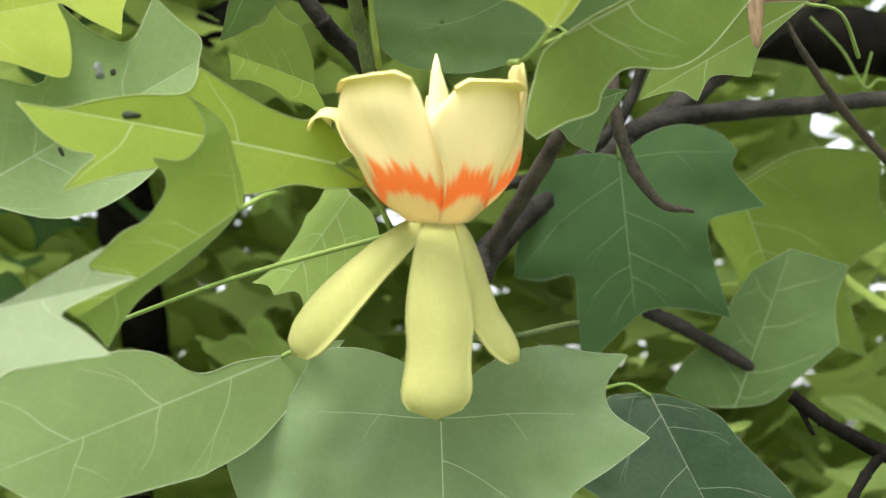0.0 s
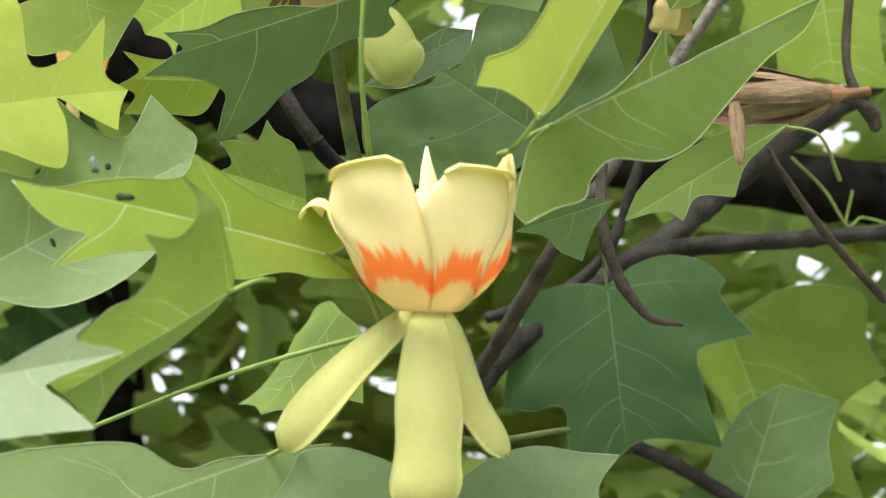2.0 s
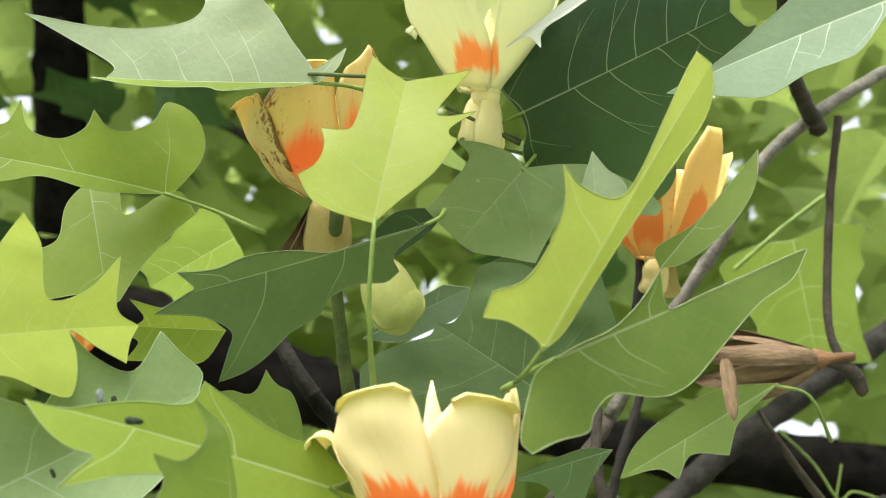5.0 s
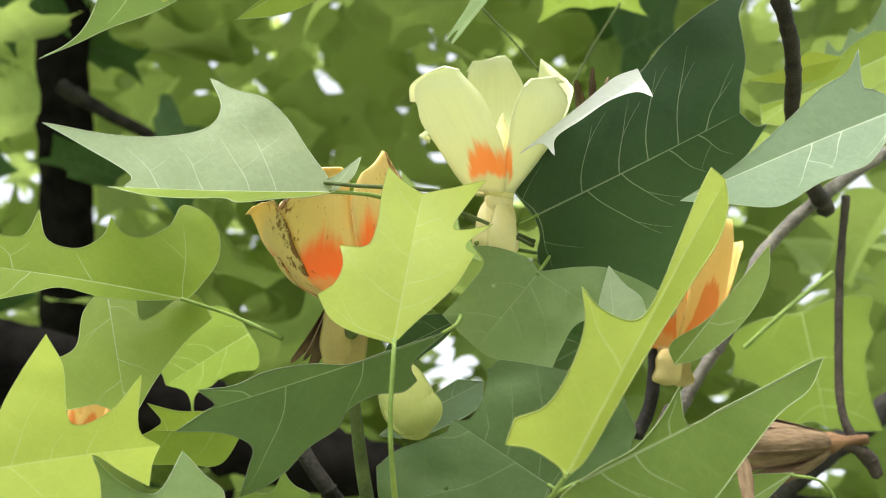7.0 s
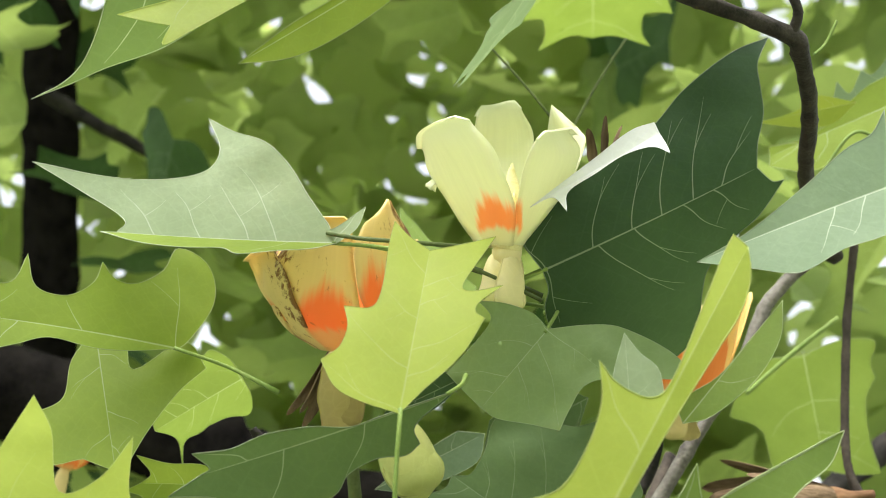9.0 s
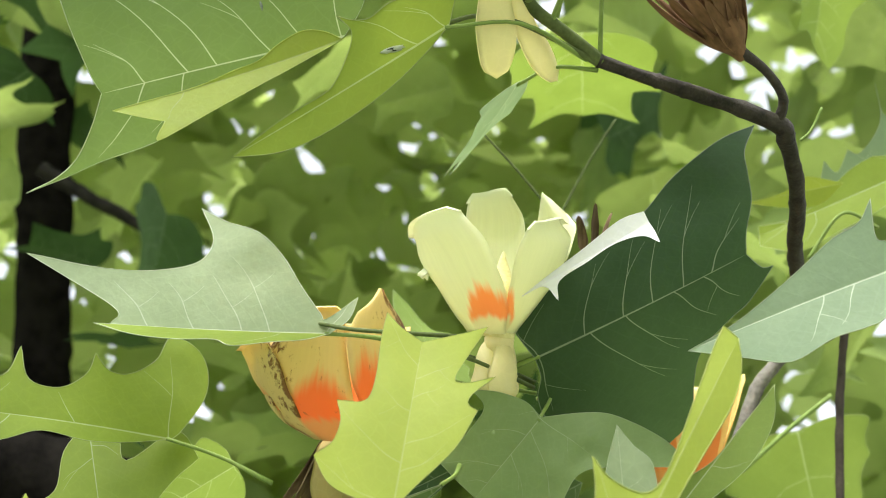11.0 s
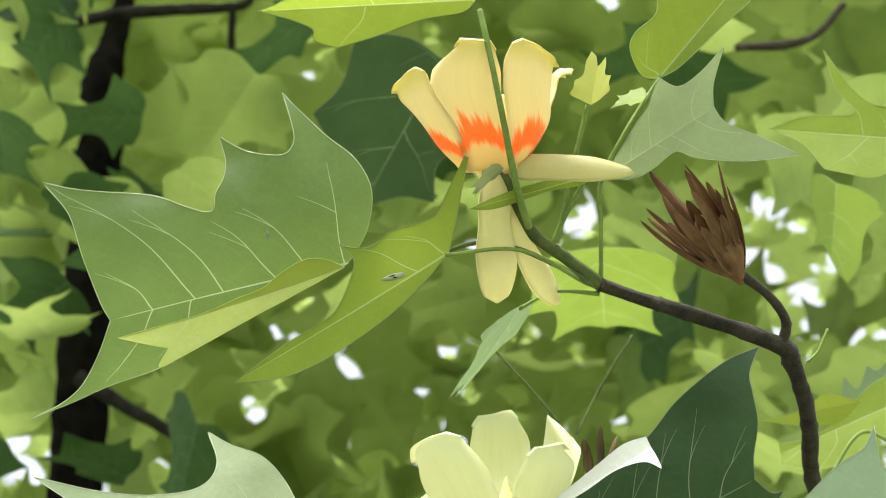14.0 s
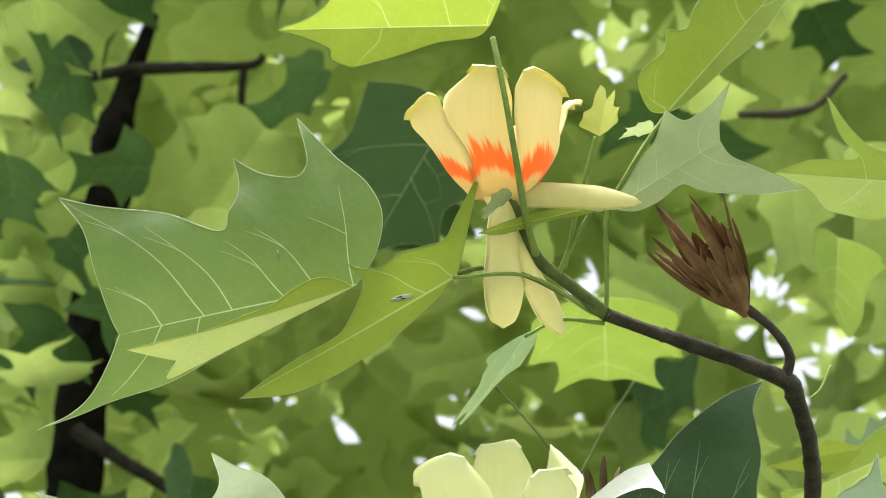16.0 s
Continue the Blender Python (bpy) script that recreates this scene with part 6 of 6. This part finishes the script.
part("receptacle", mesh_from("receptacle", v, f, HUSK_DARK), cone)
brown = thing("seed_cone", "brown round seed cone far among the leaves", "seed cone")
brown.matrix_basis = pose(-0.4584, 0.7655, 2.6958, 30, 20, 0)
for k in range(12):
    sepal(brown, HUSK, k * 30, -62 - 8 * (k % 2), 0.045, 0.014, -40, 0, 0.9, thick=0.001, broad=0.5)


# ---- inner crown: hanging leaves behind the flowers ----
def crown_sides(r):
    j = lambda: r.uniform(-0.06, 0.06)
    return [((0.42 + j(), 0.06 + j()), (0.60 + j(), 0.36 + j()), (0.27 + j(), 0.54 + j()), (0.44 + j(), 1.04 + j()), r.uniform(0.02, 0.09)) for _ in range(2)]


def crown_mesh(seed, steps=6, rings=3, mat=None):
    """A small plain leaf for the crowd."""
    r = random.Random(seed)
    sides = crown_sides(r)
    return blade_mesh(1.0, (r.uniform(-0.1, 0.5), r.uniform(-0.1, 0.5)), r.uniform(-0.3, 0.3), r.uniform(-0.5, 0.3), r.uniform(-0.2, 0.2), 0.84, *sides, mat or LEAF_NEAR, steps=steps, rings=rings, wave=0.04, seed=seed)


def inner_mesh(seed, mat):
    """A leaf of the inner crown, with pointed lobes."""
    r = random.Random(seed)
    sides = [lobed(*q) for q in crown_sides(r)]
    return spread_blade(1.0, (r.uniform(-0.1, 0.5), r.uniform(-0.1, 0.5)), r.uniform(-0.3, 0.3), r.uniform(-0.5, 0.3), r.uniform(-0.2, 0.2), 0.86, *sides, (mat, VEINED[mat]), wave=0.05, seed=seed)


# openings in the crown through which the sky shows: azimuth, elevation, half width in degrees
lower_gaps = [(-10.4, 14.5, 0.82), (-11.4, 10.5, 0.77), (-4.6, 10.0, 0.38), (1.4, 15.2, 0.60), (18.3, 15.4, 1.09), (13.0, 9.7, 0.38), (8.4, 14.9, 0.60), (20.2, 20.8, 0.71), (-13.5, 8.6, 0.60), (-3.8, 3.7, 0.60), (10.0, 3.7, 0.82), (17.7, 12.9, 1.23), (2.7, 27.2, 1.09), (-20.3, 34.5, 0.60), (-11.4, 28.6, 0.71), (22.7, 24.7, 1.37), (19.1, 16.1, 0.75), (21.0, 21.3, 0.45), (21.3, 14.4, 0.60), (23.0, 23.5, 0.40), (8.9, 15.0, 0.50), (6.4, 16.4, 0.30), (18.0, 14.2, 0.80), (10.1, 4.7, 0.60), (-2.0, 4.5, 0.50), (-4.5, 11.4, 0.50), (-6.1, 9.5, 0.50), (-11.2, 11.0, 0.45), (-12.9, 9.6, 0.35)]
upper_gaps = [(-4.9, 40.5, 0.88), (-6.7, 40.2, 0.66), (21.6, 27.3, 1.50), (-21.9, 34.4, 0.55), (-10.2, 29.1, 0.49), (-3.2, 41.0, 0.55), (23.4, 43.0, 0.87), (-22.7, 33.1, 0.66), (-7.4, 44.6, 0.45), (-6.9, 41.3, 0.55), (-1.0, 44.6, 0.44), (23.2, 46.0, 0.55), (22.9, 43.3, 0.66), (8.9, 60.3, 0.66), (15.4, 57.5, 0.27), (24.1, 46.3, 1.09), (13.6, 60.6, 0.55)]


def direction(az, el):
    return Vector((math.sin(radians(az)) * math.cos(radians(el)), math.cos(radians(az)) * math.cos(radians(el)), math.sin(radians(el))))


rnd = random.Random(29)
small_gaps = [(rnd.uniform(-22, 22), rnd.uniform(2, 66), rnd.uniform(0.14, 0.36)) for _ in range(5)]
gaps = [(direction(az, el), radians(r * (0.95 if r > 0.5 else 1.2))) for az, el, r in lower_gaps + upper_gaps + small_gaps if not (-5 < az < 7 and 47 < el < 54)]


def in_gap(d, reach):
    return any(d.angle(g) < r + reach for g, r in gaps)


rnd = random.Random(11)
inner_shapes = [inner_mesh(k, LEAF_NEAR) for k in range(12)]
dark_shapes = [inner_mesh(40 + k, LEAF_SHADE_DARK) for k in range(6)]
inner = thing("inner_branch", "inner branch of the tree hung with overlapping green leaves", "branch")
made = 0
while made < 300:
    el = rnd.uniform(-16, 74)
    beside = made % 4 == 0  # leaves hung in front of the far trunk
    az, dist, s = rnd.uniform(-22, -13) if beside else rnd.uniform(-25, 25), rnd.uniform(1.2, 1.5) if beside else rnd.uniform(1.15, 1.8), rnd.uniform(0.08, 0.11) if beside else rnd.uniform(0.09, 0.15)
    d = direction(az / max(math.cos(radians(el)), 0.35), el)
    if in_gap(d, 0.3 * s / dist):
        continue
    # share of darker leaves rises by bearing, standing in for the crown's shade
    in_shade = rnd.random() < (0.70 if beside else 0.35 if az > 8 and el > 45 else 0.30 if az < -9 and el > 24 else 0.14 if az < -4 and el > 32 else 0.08)
    ob = part("leaf", dark_shapes[made % 6] if in_shade else inner_shapes[made % 12], inner)
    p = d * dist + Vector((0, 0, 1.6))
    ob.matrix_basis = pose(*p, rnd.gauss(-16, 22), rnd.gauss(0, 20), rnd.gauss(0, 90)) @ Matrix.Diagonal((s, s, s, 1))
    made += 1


def crown(name, label, count, seed, near, far, el0, el1, az, mat):
    """A far crown of many separate small leaf blades in one mesh."""
    r = random.Random(seed)
    shapes = []
    for k in range(10):
        me = crown_mesh(100 + seed * 20 + k, 3, 1)
        shapes.append((np.array([v.co for v in me.vertices]), [tuple(p.vertices) for p in me.polygons]))
        bpy.data.meshes.remove(me)
    vs, fs, at, k = [], [], 0, 0
    while k < count:
        el = r.uniform(el0, el1 if k % 3 else 27)
        d = direction(r.uniform(-az, az) / max(math.cos(radians(el)), 0.35), el)
        dist, s = near + (far - near) * r.random() ** 0.8, r.uniform(0.11, 0.19)
        turn = (r.gauss(-14, 22), r.gauss(0, 20), r.uniform(-180, 180))
        if in_gap(d, 0.15 * s / dist):
            continue
        m = pose(*(d * dist + Vector((0, 0, 1.6))), *turn)
        v, f = shapes[k % 10]
        vs.append((v * s) @ np.array(m.to_3x3()).T + np.array(m.translation))
        fs.extend(tuple(i + at for i in p) for p in f)
        at += len(v)
        k += 1
    me = mesh_from(name, [tuple(p) for p in np.concatenate(vs)], fs, mat)
    return tagged(new(name, me), label, "foliage", kind="stuff")


def surround(name, label, count, seed, near, far, el0, el1, mat):
    """Unseen foliage beside and behind the camera, added to block light; open towards zenith."""
    r = random.Random(seed)
    shapes = []
    for k in range(6):
        me = crown_mesh(400 + k, 3, 1)
        shapes.append((np.array([v.co for v in me.vertices]), [tuple(p.vertices) for p in me.polygons]))
        bpy.data.meshes.remove(me)
    vs, fs, at = [], [], 0
    for k in range(count):
        d = direction(r.uniform(32, 328), r.uniform(el0, el1))
        dist, s = r.uniform(near, far), r.uniform(0.12, 0.20)
        m = pose(*(d * dist + Vector((0, 0, 1.6))), r.gauss(-55, 35), r.gauss(0, 30), r.gauss(0, 90))
        v, f = shapes[k % 6]
        vs.append((v * s) @ np.array(m.to_3x3()).T + np.array(m.translation))
        fs.extend(tuple(i + at for i in p) for p in f)
        at += len(v)
    me = mesh_from(name, [tuple(p) for p in np.concatenate(vs)], fs, mat)
    return tagged(new(name, me), label, "foliage", kind="stuff")


surround("side_foliage", "unseen green foliage added all round to block sky light", 4800, 5, 2.2, 4.5, -25, 26, LEAF_CROWD)
crown("crown_foliage", "dense overlapping green foliage of the tree crown", 9800, 3, 1.8, 4.8, -18, 78, 27, LEAF_CROWD)
